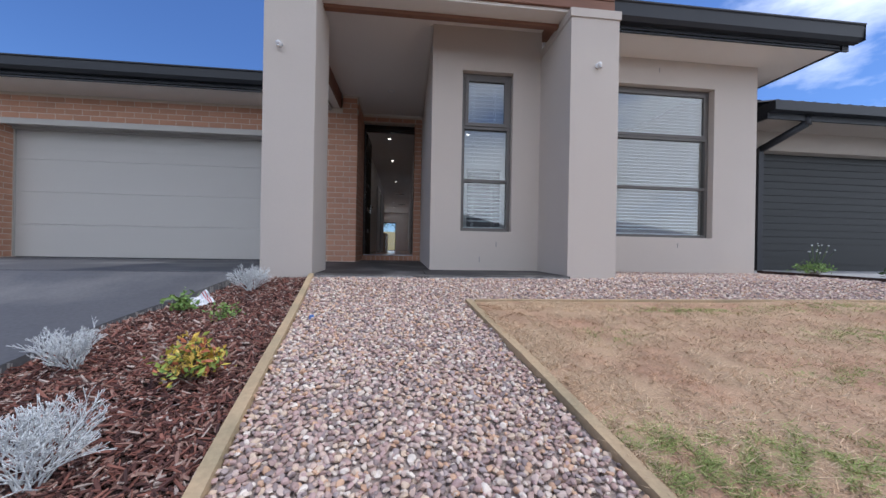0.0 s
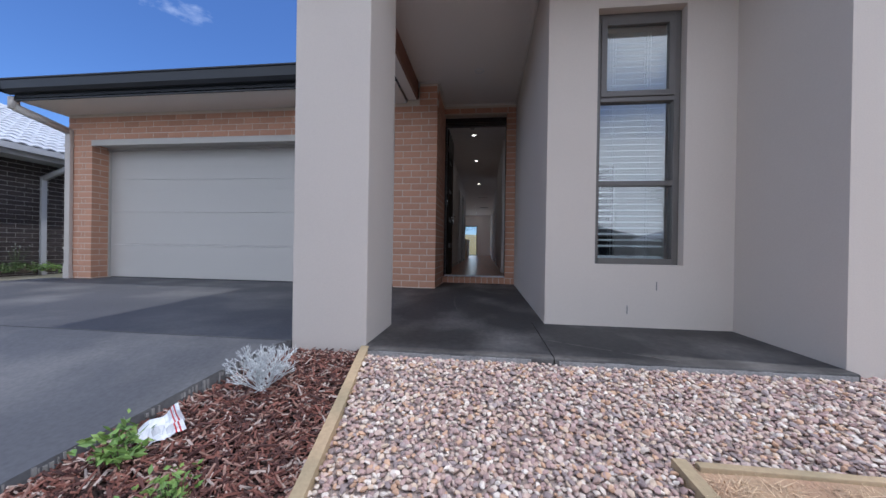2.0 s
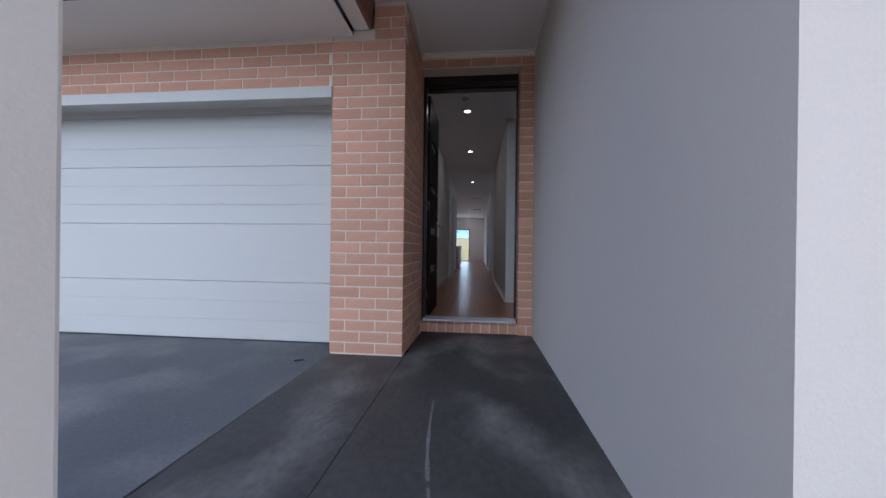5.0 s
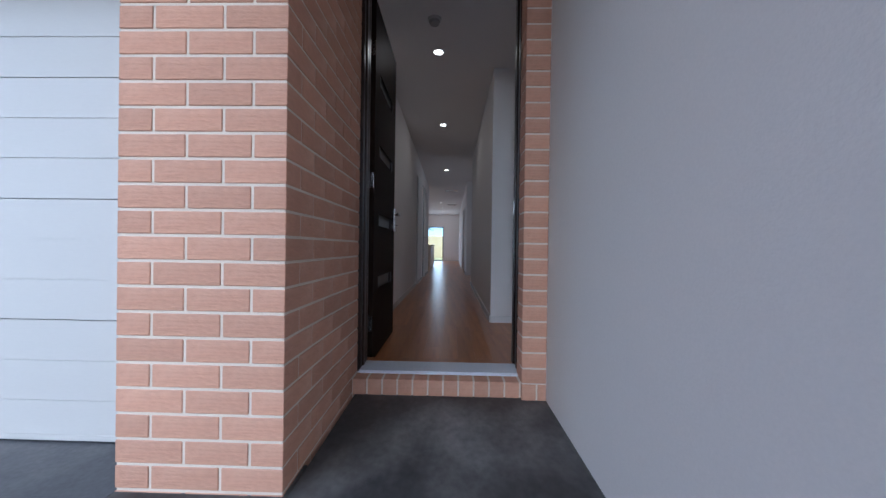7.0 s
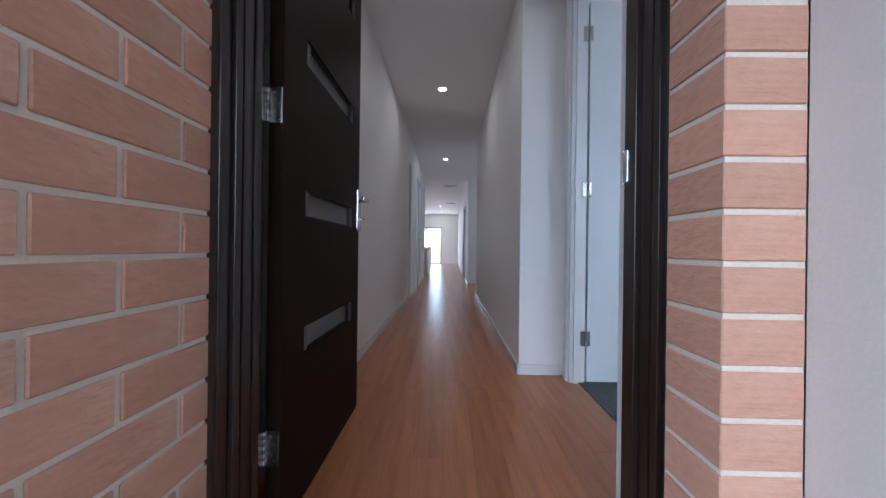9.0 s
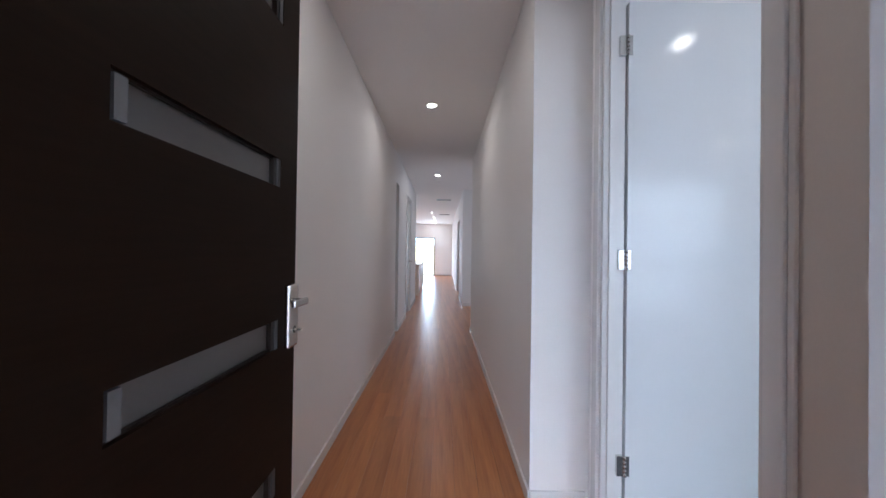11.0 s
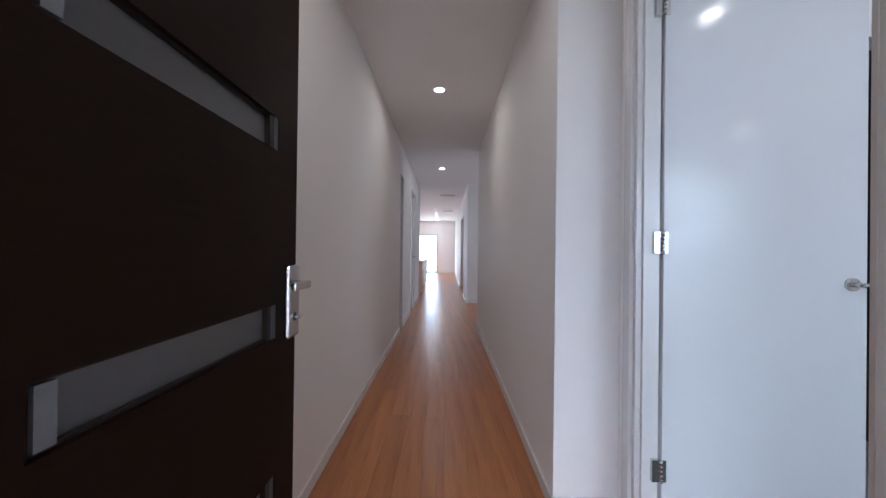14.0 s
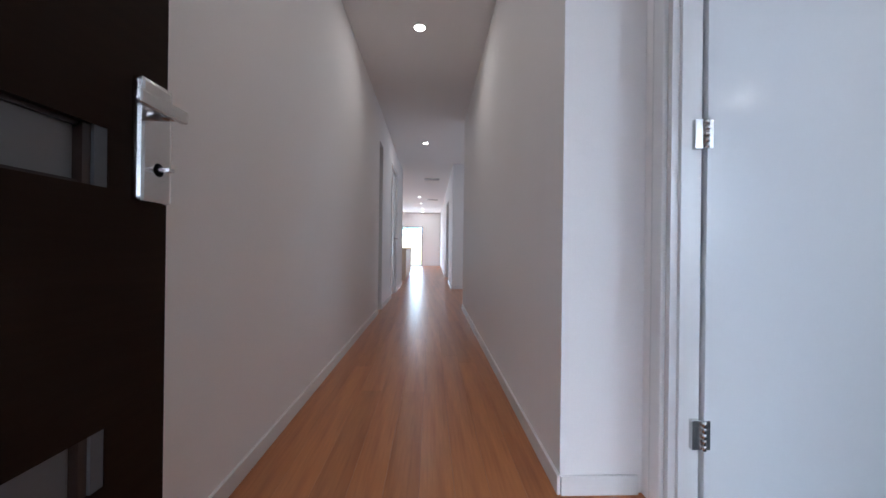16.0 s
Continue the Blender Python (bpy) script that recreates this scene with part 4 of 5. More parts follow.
def brick_sheet(parent, at, x0, x1, y, z0, z1, mat, name="bricks"):
    """Joined courses of bricks on a wall that faces -y."""
    verts, faces = [], []
    rnd = random.Random(7)
    c = 0.086
    for j in range(int((z1 - z0) / c)):
        x = x0 - (0.12 if j % 2 else 0.0)
        while x < x1:
            a, b = max(x, x0), min(x + 0.23, x1)
            if b - a > 0.02:
                d = rnd.uniform(0.0, 0.002)
                k = len(verts)
                for yy in (y - 0.006 - d, y + 0.03):
                    for zz in (z0 + j * c, z0 + j * c + 0.076):
                        for xx in (a, b):
                            verts.append((xx - at[0], yy - at[1], zz - at[2]))
                for f in ((0, 1, 3, 2), (0, 4, 5, 1), (2, 3, 7, 6), (0, 2, 6, 4), (1, 5, 7, 3)):
                    faces.append([k + i for i in f])
            x += 0.24
    me = bpy.data.meshes.new(name)
    me.from_pydata(verts, [], faces)
    me.materials.append(mat)
    o = new(name, me)
    o.parent = parent
    o["kind"] = "stuff"
    return o


def house_left():
    """Hipped house whose long side faces ours; drawn facing -y, then turned."""
    at = (0, 0, -0.1)
    t = thing("neighbour_house", "dark brick neighbouring house with a pale hipped tile roof", "house", at)
    child("wall", boxes((-4.1, 3.5, 0.0, 7.6, -0.35, 2.2)), greymortar_m, t, at)
    brick_sheet(t, at, -4.1, 3.5, 0.0, -0.34, 2.2, darkbrick_m)
    child("eave", boxes((-4.6, 4.0, -0.42, 0.0, 2.05, 2.075), (-4.6, 4.0, -0.45, -0.42, 2.05, 2.24), bevel=0.004), ngrey_m, t, at)
    bm = bmesh.new()
    bx(bm, -4.6, 4.0, -0.56, -0.452, 2.13, 2.235)
    child("gutter", bm, ngrey_m, t, at)
    bm = bmesh.new()
    c = [bm.verts.new(p) for p in ((-4.6, -0.45, 2.23), (4.0, -0.45, 2.23), (4.0, 8.15, 2.23), (-4.6, 8.15, 2.23), (-0.3, 3.85, 2.23 + 4.3 * math.tan(radians(24))))]
    for f in ((0, 1, 4), (1, 2, 4), (2, 3, 4), (3, 0, 4), (3, 2, 1, 0)):
        bm.faces.new([c[i] for i in f])
    child("roof", bm, paletile_m, t, at)
    up = Vector((0, math.cos(radians(24)), math.sin(radians(24))))
    tile_slope(t, at, Vector((-4.6, -0.50, 2.235)), Vector((1, 0, 0)), up, 43, 15, 0.20, 0.30, paletile_m, 8.6)
    bm = bmesh.new()
    for k in range(14):
        p, q = Vector((4.0, -0.45, 2.27)).lerp(Vector((-0.3, 3.85, 4.19)), k / 14), Vector((4.0, -0.45, 2.28)).lerp(Vector((-0.3, 3.85, 4.17)), (k + 1.08) / 14)
        cyl(bm, p, q, 0.085, 0.075, 8)
    child("hip_cap", bm, paletile_m, t, at)
    t.location = (-8.55, 1.0, -0.1)
    t.rotation_euler = (0, 0, radians(90))
    return t


house_left()
pipe = downpipe(-8.55, 0.52, -0.12, 1.80, (0.10, -0.44, 0.20), ngrey_m, "grey square downpipe on the dark brick wall")
pipe.rotation_euler = (0, 0, radians(90))
pipe.location.x += 0.008


def meter_post():
    at = (-8.12, -0.45, -0.1)
    t = thing("meter_box", "small grey meter box on a steel post", "meter box", at)
    bm = bmesh.new()
    cyl(bm, (-8.12, -0.45, -0.12), (-8.12, -0.45, 0.95), 0.022)
    child("post", bm, ngrey_m, t, at)
    child("box", boxes((-8.22, -8.02, -0.53, -0.40, 0.93, 1.17), bevel=0.008), ngrey_m, t, at)
    child("lid", boxes((-8.225, -8.015, -0.537, -0.39, 1.17, 1.19), bevel=0.004), ngrey_m, t, at)


meter_post()


def house_right():
    at = (8.5, -1.4, -0.1)
    t = thing("neighbour_house", "neighbouring house with a dark panel garage door", "house", at)
    child("wall", boxes((5.85, 6.04, -1.5, 7.0, -0.2, 2.46), (11.2, 14.0, -1.5, 7.0, -0.2, 2.46), (6.04, 11.2, -1.5, -1.3, 1.93, 2.46)), shaded_tan_m, t, at)
    door = child("garage_door", boxes((6.04, 11.2, -1.32, -1.28, -0.05, 1.93)), charcoal_door_m, t, at, "dark charcoal panel-lift door")
    rows = []
    for k in range(17):
        rows.append((6.05, 11.19, -1.335, -1.321, -0.04 + 0.116 * k, -0.04 + 0.116 * k + 0.108))
    child("rib", boxes(*rows), charcoal_door_m, door, at)
    child("eave", boxes((5.55, 14.4, -2.0, -1.5, 2.24, 2.26)), shaded_tan_m, t, at)
    child("fascia", boxes((5.55, 14.4, -2.03, -2.0, 2.22, 2.44), (5.52, 5.55, -2.03, 6.0, 2.22, 2.44), (5.52, 14.4, -2.14, -2.03, 2.31, 2.45), bevel=0.004), fascia_m, t, at)
    up = Vector((0, math.cos(radians(22)), math.sin(radians(22))))
    tile_slope(t, at, Vector((5.55, -2.05, 2.44)), Vector((1, 0, 0)), up, 44, 12, 0.20, 0.30, rooftile_m)
    bm = bmesh.new()
    prism(bm, [(-1.98, 2.40), (3.0, 4.38), (6.9, 2.40)], 5.6, 14.3, "x")
    child("gable", bm, rooftile_m, t, at)
    return t


house_right()
tagged(finish("garden_edging", boxes((5.085, 5.115, -4.10, -2.30, -0.20, 0.012), bevel=0.004), soil_m), "dark weathered timber board along the boundary", "garden edging")
fixed("neighbour_drive", boxes((5.125, 12.0, -4.10, -1.30, -0.2, -0.03), (6.3, 12.0, -8.0, -4.10, -0.2, -0.055)), neighbour_drive_m, "pale concrete drive next door", "driveway")
downpipe(5.97, -1.505, -0.05, 1.95, (0.22, -0.48, 0.24), fascia_m, "dark square downpipe next door")


def street_house(x, y, w, d, label, roof_mat):
    """A single-storey hipped house across the street."""
    at = (x, y, -0.95)
    t = thing("street_house", label, "house", at)
    wall = child("wall", boxes((x - w / 2, x + w / 2, y - d, y, -1.0, 1.6)), darkbrick_m, t, at)
    bm = bmesh.new()
    a = [bm.verts.new(p) for p in ((x - w / 2 - 0.5, y - d - 0.5, 1.55), (x + w / 2 + 0.5, y - d - 0.5, 1.55), (x + w / 2 + 0.5, y + 0.5, 1.55), (x - w / 2 - 0.5, y + 0.5, 1.55))]
    b = [bm.verts.new(p) for p in ((x - w / 2 + d / 2, y - d / 2, 3.6), (x + w / 2 - d / 2, y - d / 2, 3.6))]
    for f in ((a[0], a[1], b[1], b[0]), (a[1], a[2], b[1]), (a[2], a[3], b[0], b[1]), (a[3], a[0], b[0]), (a[3], a[2], a[1], a[0])):
        bm.faces.new(f)
    child("roof", bm, roof_mat, t, at)
    for k in range(3):
        u = x - w / 2 + w * (0.2 + 0.3 * k)
        win = child("window", boxes((u - 0.8, u + 0.8, y, y + 0.05, 0.0, 1.2)), winframe_m, t, at)
        child("pane", boxes((u - 0.72, u + 0.72, y + 0.05, y + 0.06, 0.07, 1.13)), glass_m, win, at)
    return t


street_house(3.0, -27.0, 16.0, 10.0, "dark brick house across the street", rooftile_m)
street_house(22.0, -28.0, 14.0, 10.0, "brick house with a grey roof across the street", paletile_m)
street_house(-17.0, -28.0, 15.0, 10.0, "brick house with a charcoal roof across the street", rooftile_m)

leaf_green_m = palette_material("green_leaf", [(0.055, 0.10, 0.025), (0.085, 0.14, 0.035), (0.04, 0.075, 0.02), (0.11, 0.16, 0.05)], 0.6, var=0.2)
trunk_m = material("tree_bark", (0.16, 0.12, 0.09), 0.9, var=0.3, scale=6, fine=50, bump=0.6)


def leaf_mesh(centres, size, rnd, spread, name, mat, parent, flat=0.0, label="", long=2.2):
    """Many small folded leaves scattered round centres."""
    verts, faces = [], []
    for c in centres:
        for _ in range(spread[0]):
            p = Vector(c) + Vector((rnd.gauss(0, 1), rnd.gauss(0, 1), rnd.gauss(0, 0.7))) * spread[1]
            d = Vector((rnd.uniform(-1, 1), rnd.uniform(-1, 1), rnd.uniform(-0.5, 0.8))).normalized()
            s = size * rnd.uniform(0.6, 1.3)
            u = d.cross(Vector((rnd.uniform(-1, 1), rnd.uniform(-1, 1), rnd.uniform(-1, 1)))).normalized()
            n = d.cross(u)
            k = len(verts)
            verts += [tuple(p), tuple(p + d * s * long * 0.5 + u * s * 0.5 + n * s * 0.15), tuple(p + d * s * long), tuple(p + d * s * long * 0.5 - u * s * 0.5 + n * s * 0.15)]
            faces += [(k, k + 1, k + 2), (k, k + 2, k + 3)]
    me = bpy.data.meshes.new(name)
    me.from_pydata(verts, [], faces)
    me.materials.append(mat)
    o = new(name, me)
    o.parent = parent
    if label:
        o["label"] = label
    return o


def tree(x, y, z, h, seed, label, leaves=26):
    rnd = random.Random(seed)
    t = thing("tree", label, "tree", (x, y, z))
    bm = bmesh.new()
    cyl(bm, (0, 0, -0.2), (0.1, 0, h * 0.45), 0.10 * h / 5, 0.06 * h / 5, 8)
    tips = []
    for k in range(9):
        a = k * 2.4 + rnd.uniform(-0.4, 0.4)
        s = h * rnd.uniform(0.3, 0.42)
        b0 = Vector((0.1 * k / 9, 0, h * (0.3 + 0.16 * rnd.random())))
        b1 = b0 + Vector((math.cos(a) * s * 0.75, math.sin(a) * s * 0.75, s * rnd.uniform(0.7, 1.3)))
        cyl(bm, b0, b1, 0.04 * h / 5, 0.012, 6)
        tips += [b1, b0.lerp(b1, 0.7)]
        for _ in range(3):
            c = b0.lerp(b1, rnd.uniform(0.5, 0.95))
            e = c + Vector((rnd.uniform(-1, 1), rnd.uniform(-1, 1), rnd.uniform(0, 1))) * s * 0.4
            cyl(bm, c, e, 0.012, 0.006, 5)
            tips.append(e)
    part("trunk", bm, trunk_m, t)
    leaf_mesh(tips, 0.09, rnd, (leaves, 0.09 * h), "crown", leaf_green_m, t)
    return t


tree(10.6, -18.5, -0.95, 5.4, 3, "young open-crowned street tree on the nature strip")
tree(-3.0, 33.0, 0.0, 5.0, 5, "leafy tree behind the back fence", 40)
tree(-6.2, 35.0, 0.0, 4.2, 6, "leafy tree behind the back fence", 40)
tree(0.4, 36.0, 0.0, 4.6, 8, "leafy tree behind the back fence", 40)

# back garden and glass door
fence_m = material("cream_fence_paling", (0.60, 0.47, 0.27), 0.8, var=0.15, scale=3, fine=30, bump=0.2, rand=0.08, stretch=(1, 1, 0.2))
yard_m = material("back_yard_lawn", (0.28, 0.26, 0.11), 0.95, var=0.3, scale=2, fine=40, bump=0.4)
fixed("back_yard", boxes((-14, 10, FAR + 0.16, 25.9, -0.08, 0.0)), yard_m, "dry back lawn behind the glass door", "lawn")
fence = thing("back_fence", "cream paling fence behind the back lawn", "fence", (-1.5, 26.0, 0.0))
pal = None
for k in range(60):
    if pal is None:
        pal = part("paling", boxes((-0.098, 0.098, -0.012, 0.012, 0.0, 1.75), bevel=0.004), fence_m, fence)
        o = pal
    else:
        o = new("paling", pal.data)
        o.parent = fence
    o.location = (-6.0 + 0.205 * k, 0.004 * (k % 2), 0)
part("rail", boxes((-6.1, 6.3, 0.017, 0.06, 1.45, 1.53), (-6.1, 6.3, 0.017, 0.06, 0.3, 0.38)), fence_m, fence)


def glass_door():
    at = (-1.09, FAR + 0.05, FLOOR)
    t = tagged(thing("glass_door_back", "dark-framed sliding glass door to the back garden", "door", at), kind="structure")
    x0, x1, z1 = -1.75, -0.436, 2.02
    f = 0.045
    child("door_frame", boxes((x0, x0 + f, FAR + 0.02, FAR + 0.10, FLOOR, z1), (x1 - f, x1, FAR + 0.02, FAR + 0.10, FLOOR, z1), (x0 + f, x1 - f, FAR + 0.02, FAR + 0.10, z1 - f, z1), (x0 + f, x1 - f, FAR + 0.02, FAR + 0.10, FLOOR, FLOOR + 0.04)), fascia_m, t, at)
    o = child("pane", boxes((x0 + f, x1 - f, FAR + 0.055, FAR + 0.06, FLOOR + 0.04, z1 - f)), MATS["clear_glass"], t, at)
    o.visible_shadow = False


glass("clear_glass", 1.3)
glass_door()

# ---------------------------------------------------------------- inside things


def architrave_y(name, x, s, y0, y1, top, label):
    """White moulded architrave on a wall face at x round a doorway from y0 to y1; s is the side it stands proud."""
    rows = []
    for w0, w1, d in ((0.0, 0.050, 0.018), (0.050, 0.066, 0.011)):
        xa, xb = sorted((x, x + s * d))
        rows += [(xa, xb, y1 + w0, y1 + w1, FLOOR, top + w1), (xa, xb, y0 - w1, y0 - w0, FLOOR, top + w1), (xa, xb, y0 - w0, y1 + w0, top + w0, top + w1)]
    return fixed(name, boxes(*rows, bevel=0.004), trim_m, label, "architrave")


architrave_y("architrave_bedroom", 0.745, -1, 0.80, 1.62, 2.47, "white moulded architrave round the bedroom doorway")
fixed("door_jamb_bedroom", boxes((0.742, 0.838, 1.600, 1.6195, FLOOR, 2.47), (0.742, 0.838, 0.8005, 0.82, FLOOR, 2.47), (0.742, 0.838, 0.82, 1.60, 2.45, 2.4695), (0.765, 0.795, 1.588, 1.60, FLOOR, 2.45)), trim_m, "white door jamb of the bedroom", "door jamb")


def bedroom_door():
    at = (0.84, 1.585, FLOOR)
    t = thing("door_bedroom", "open white gloss bedroom door", "door", at)
    child("leaf", boxes((0.845, 1.665, 1.585, 1.622, FLOOR + 0.014, 2.43), bevel=0.002), gloss_m, t, at)
    for z in (0.335, 1.26, 2.23):
        bm = boxes((0.8065, 0.838, 1.5845, 1.5995, z - 0.045, z + 0.045), (0.842, 0.862, 1.5825, 1.5845, z - 0.045, z + 0.045), bevel=0.002)
        for k in range(5):
            cyl(bm, (0.840, 1.580, z - 0.045 + 0.018 * k + 0.0008), (0.840, 1.580, z - 0.045 + 0.018 * k + 0.0172), 0.0065)
        child("hinge", bm, chrome_m, t, at, "satin chrome butt hinge")
    bm = bmesh.new()
    cyl(bm, (1.60, 1.585, 1.10), (1.60, 1.572, 1.10), 0.027, 0.026, 20)
    knob = child("rose", bm, chrome_m, t, at, "round chrome rose")
    bm = bmesh.new()
    cyl(bm, (1.60, 1.572, 1.10), (1.60, 1.535, 1.10), 0.010)
    cyl(bm, (1.592, 1.538, 1.10), (1.69, 1.538, 1.10), 0.0095, 0.008)
    child("lever", bm, chrome_m, knob, at)
    return t


bedroom_door()
# recess behind the bedroom: dark panel over a tiled floor
fixed("wall_dark_recess", boxes((1.75, 2.6, 2.55, 2.65, 0, 2.2), (1.70, 1.75, 1.84, 2.65, 0, 2.2), (2.6, 2.65, 1.84, 2.65, 0, 2.2), (1.70, 2.65, 1.84, 2.65, 2.2, 2.25)), darkdoor_m, "dark stained timber lining of a recess", "wall")
floor_t = fixed("floor_tiles", boxes((1.70, 2.65, 1.735, 2.65, -0.02, FLOOR + 0.003)), greymortar_m, "grey tiled floor of the recess", "floor")
tl = None
for i in range(3):
    for j in range(3):
        bm = boxes((0, 0.296, 0, 0.296, 0, 0.006), bevel=0.002) if tl is None else None
        if bm:
            o = part("tile", bm, tile_m, floor_t)
            tl = o.data
        else:
            o = new("tile", tl)
            o.parent = floor_t
        o.location = (1.745 + 0.30 * i, 1.745 + 0.30 * j, FLOOR + 0.002)


def hall_door(y0, y1, inward, label, handle_y):
    at = (HL - 0.03, y0, FLOOR)
    t = thing("door_hall", label, "door", at)
    child("leaf", boxes((HL - 0.055, HL - 0.018, y0 + 0.025, y1 - 0.025, FLOOR + 0.012, 2.27), bevel=0.002), gloss_m, t, at)
    bm = bmesh.new()
    cyl(bm, (HL - 0.018, handle_y, 1.085), (HL - 0.006, handle_y, 1.085), 0.026, n=16)
    rose = child("rose", bm, chrome_m, t, at)
    bm = bmesh.new()
    cyl(bm, (HL - 0.006, handle_y, 1.085), (HL + 0.045, handle_y, 1.085), 0.010)
    cyl(bm, (HL + 0.042, handle_y + 0.008, 1.085), (HL + 0.042, handle_y - 0.10, 1.085), 0.009)
    child("lever", bm, chrome_m, rose, at, "chrome lever")


hall_door(6.45, 7.22, 0, "closed white hallway door with a chrome lever", 7.10)
architrave_y("architrave_hall", HL, 1, 6.45, 7.22, 2.28, "white architrave round a hallway door")
fixed("door_jamb_hall", boxes((HL - 0.10, HL + 0.003, 5.345, 5.3595, FLOOR, 2.30), (HL - 0.1, HL - 0.001, 6.451, 6.472, FLOOR, 2.30), (HL - 0.1, HL - 0.001, 7.198, 7.219, FLOOR, 2.30), (HL - 0.1, HL - 0.001, 6.472, 7.198, 2.275, 2.30)), trim_m, "white door jambs of the hallway", "door jamb")


def ceiling_vent(x, y, w, label, mat):
    at = (x, y, CEIL)
    t = thing("ceiling_vent", label, "vent", at)
    child("frame", boxes((x - w, x + w, y - 0.14, y - 0.12, CEIL - 0.008, CEIL), (x - w, x + w, y + 0.12, y + 0.14, CEIL - 0.008, CEIL), (x - w, x - w + 0.02, y - 0.12, y + 0.12, CEIL - 0.008, CEIL), (x + w - 0.02, x + w, y - 0.12, y + 0.12, CEIL - 0.008, CEIL)), trim_m, t, at)
    child("backing", boxes((x - w + 0.02, x + w - 0.02, y - 0.12, y + 0.12, CEIL - 0.001, CEIL + 0.002)), MATS["dark_metal"], t, at)
    for k in range(7):
        child("slat", boxes((x - w + 0.02, x + w - 0.02, y - 0.115 + 0.034 * k, y - 0.095 + 0.034 * k, CEIL - 0.007, CEIL - 0.003)), mat, t, at)


ceiling_vent(0.0, 9.55, 0.20, "pale grey slatted ceiling vent", ngrey_m)
ceiling_vent(0.03, 13.3, 0.20, "dark slatted ceiling return-air vent", winframe_m)


def smoke_alarm(x, y):
    at = (x, y, CEIL)
    t = thing("smoke_alarm", "small round white ceiling smoke alarm", "smoke alarm", at)
    bm = bmesh.new()
    cyl(bm, (x, y, CEIL), (x, y, CEIL - 0.022), 0.055, 0.052, 20)
    child("base", bm, trim_m, t, at)
    bm = bmesh.new()
    cyl(bm, (x, y, CEIL - 0.022), (x, y, CEIL - 0.045), 0.046, 0.036, 20)
    # cover coloured grey, its shaded silhouette put into the colour
    child("cover", bm, ngrey_m, t, at)


smoke_alarm(-0.13, 0.95)


bench_m = material("tan_laminate", (0.62, 0.50, 0.38), 0.35, var=0.12, scale=4, fine=50, bump=0.03)


def kitchen_bench():
    at = (-1.0, 9.70, FLOOR)
    t = thing("kitchen_bench", "white kitchen bench with a tan top and end panel", "kitchen bench", at)
    child("body", boxes((-1.45, -0.672, 9.715, 12.3, FLOOR + 0.10, 0.885), bevel=0.003), trim_m, t, at)
    child("kickboard", boxes((-1.42, -0.705, 9.75, 12.27, FLOOR, FLOOR + 0.10)), trim_m, t, at)
    child("end_panel", boxes((-1.46, -0.66, 9.70, 9.714, FLOOR, 0.885)), bench_m, t, at, "pale timber-look end panel")
    child("worktop", boxes((-1.48, -0.640, 9.68, 12.32, 0.886, 0.924), bevel=0.004), bench_m, t, at, "tan stone top")


kitchen_bench()

# ---------------------------------------------------------------- garden things
silver_m = material("silver_foliage", (0.62, 0.64, 0.64), 0.9, var=0.15, scale=20, fine=150, bump=0.4, island=0.12)
gold_m = palette_material("gold_leaf", [(0.62, 0.42, 0.06), (0.50, 0.40, 0.06), (0.26, 0.32, 0.05), (0.66, 0.46, 0.10), (0.18, 0.28, 0.05), (0.42, 0.13, 0.06)], 0.5, var=0.12)
fresh_m = palette_material("fresh_green_leaf", [(0.16, 0.27, 0.06), (0.22, 0.33, 0.08), (0.12, 0.21, 0.05)], 0.55, var=0.12)


def silver_bush(x, y, size, seed, sway=(0, 0)):
    """A dense cushion of thin silver twigs that fork as they rise."""
    rnd = random.Random(seed)
    z = grade(y) - 0.02
    t = thing("silver_bush", "twiggy silver-white cushion bush in bark mulch", "bush", (x, y, z), "silver bushes")

    def grow(bm, p, d, l, r, depth):
        q = p + d * l
        cyl(bm, p, q, r, r * 0.85, 4, cap=depth == 0)
        if depth == 0:
            return
        for _ in range(rnd.choice((2, 2, 3))):
            e = (d + Vector((rnd.uniform(-1, 1), rnd.uniform(-1, 1), rnd.uniform(-0.35, 0.6))) * 0.62).normalized()
            grow(bm, q, e, l * rnd.uniform(0.55, 0.9), max(0.0009, r * 0.78), depth - 1)
    for k in range(24):
        a = k * 2.399
        out = 0.15 + 0.95 * rnd.random()
        d = Vector((math.cos(a) * out + sway[0], math.sin(a) * out + sway[1], rnd.uniform(0.5, 1.3))).normalized()
        bm = bmesh.new()
        grow(bm, Vector((rnd.uniform(-0.025, 0.025), rnd.uniform(-0.025, 0.025), 0)), d, size * rnd.uniform(0.24, 0.46), 0.0026, 5)
        part("branch", bm, silver_m, t)
    return t


silver_bush(-0.83, -3.86, 0.14, 11)
silver_bush(-1.05, -4.96, 0.135, 12, (-0.1, -0.05))
silver_bush(-0.62, -5.57, 0.165, 13, (0.1, 0.1))


def leafy_shrub(x, y, h, w, n, size, mat, label, seed, name="shrub"):
    rnd = random.Random(seed)
    z = grade(y) - 0.02
    t = thing(name, label, "shrub", (x, y, z))
    bm = bmesh.new()
    tips = []
    for k in range(n):
        a = k * 2.399
        r = w * math.sqrt((k + 0.5) / n)
        p = Vector((math.cos(a) * r, math.sin(a) * r, h * (1 - 0.55 * (r / w) ** 2) * rnd.uniform(0.7, 1.0)))
        cyl(bm, (0, 0, 0), p, 0.003, 0.0015, 5, cap=False)
        tips += [p, p * 0.8]
    part("stem", bm, trunk_m, t)
    leaf_mesh(tips, size, rnd, (7, 0.028), "foliage", mat, t)
    return t


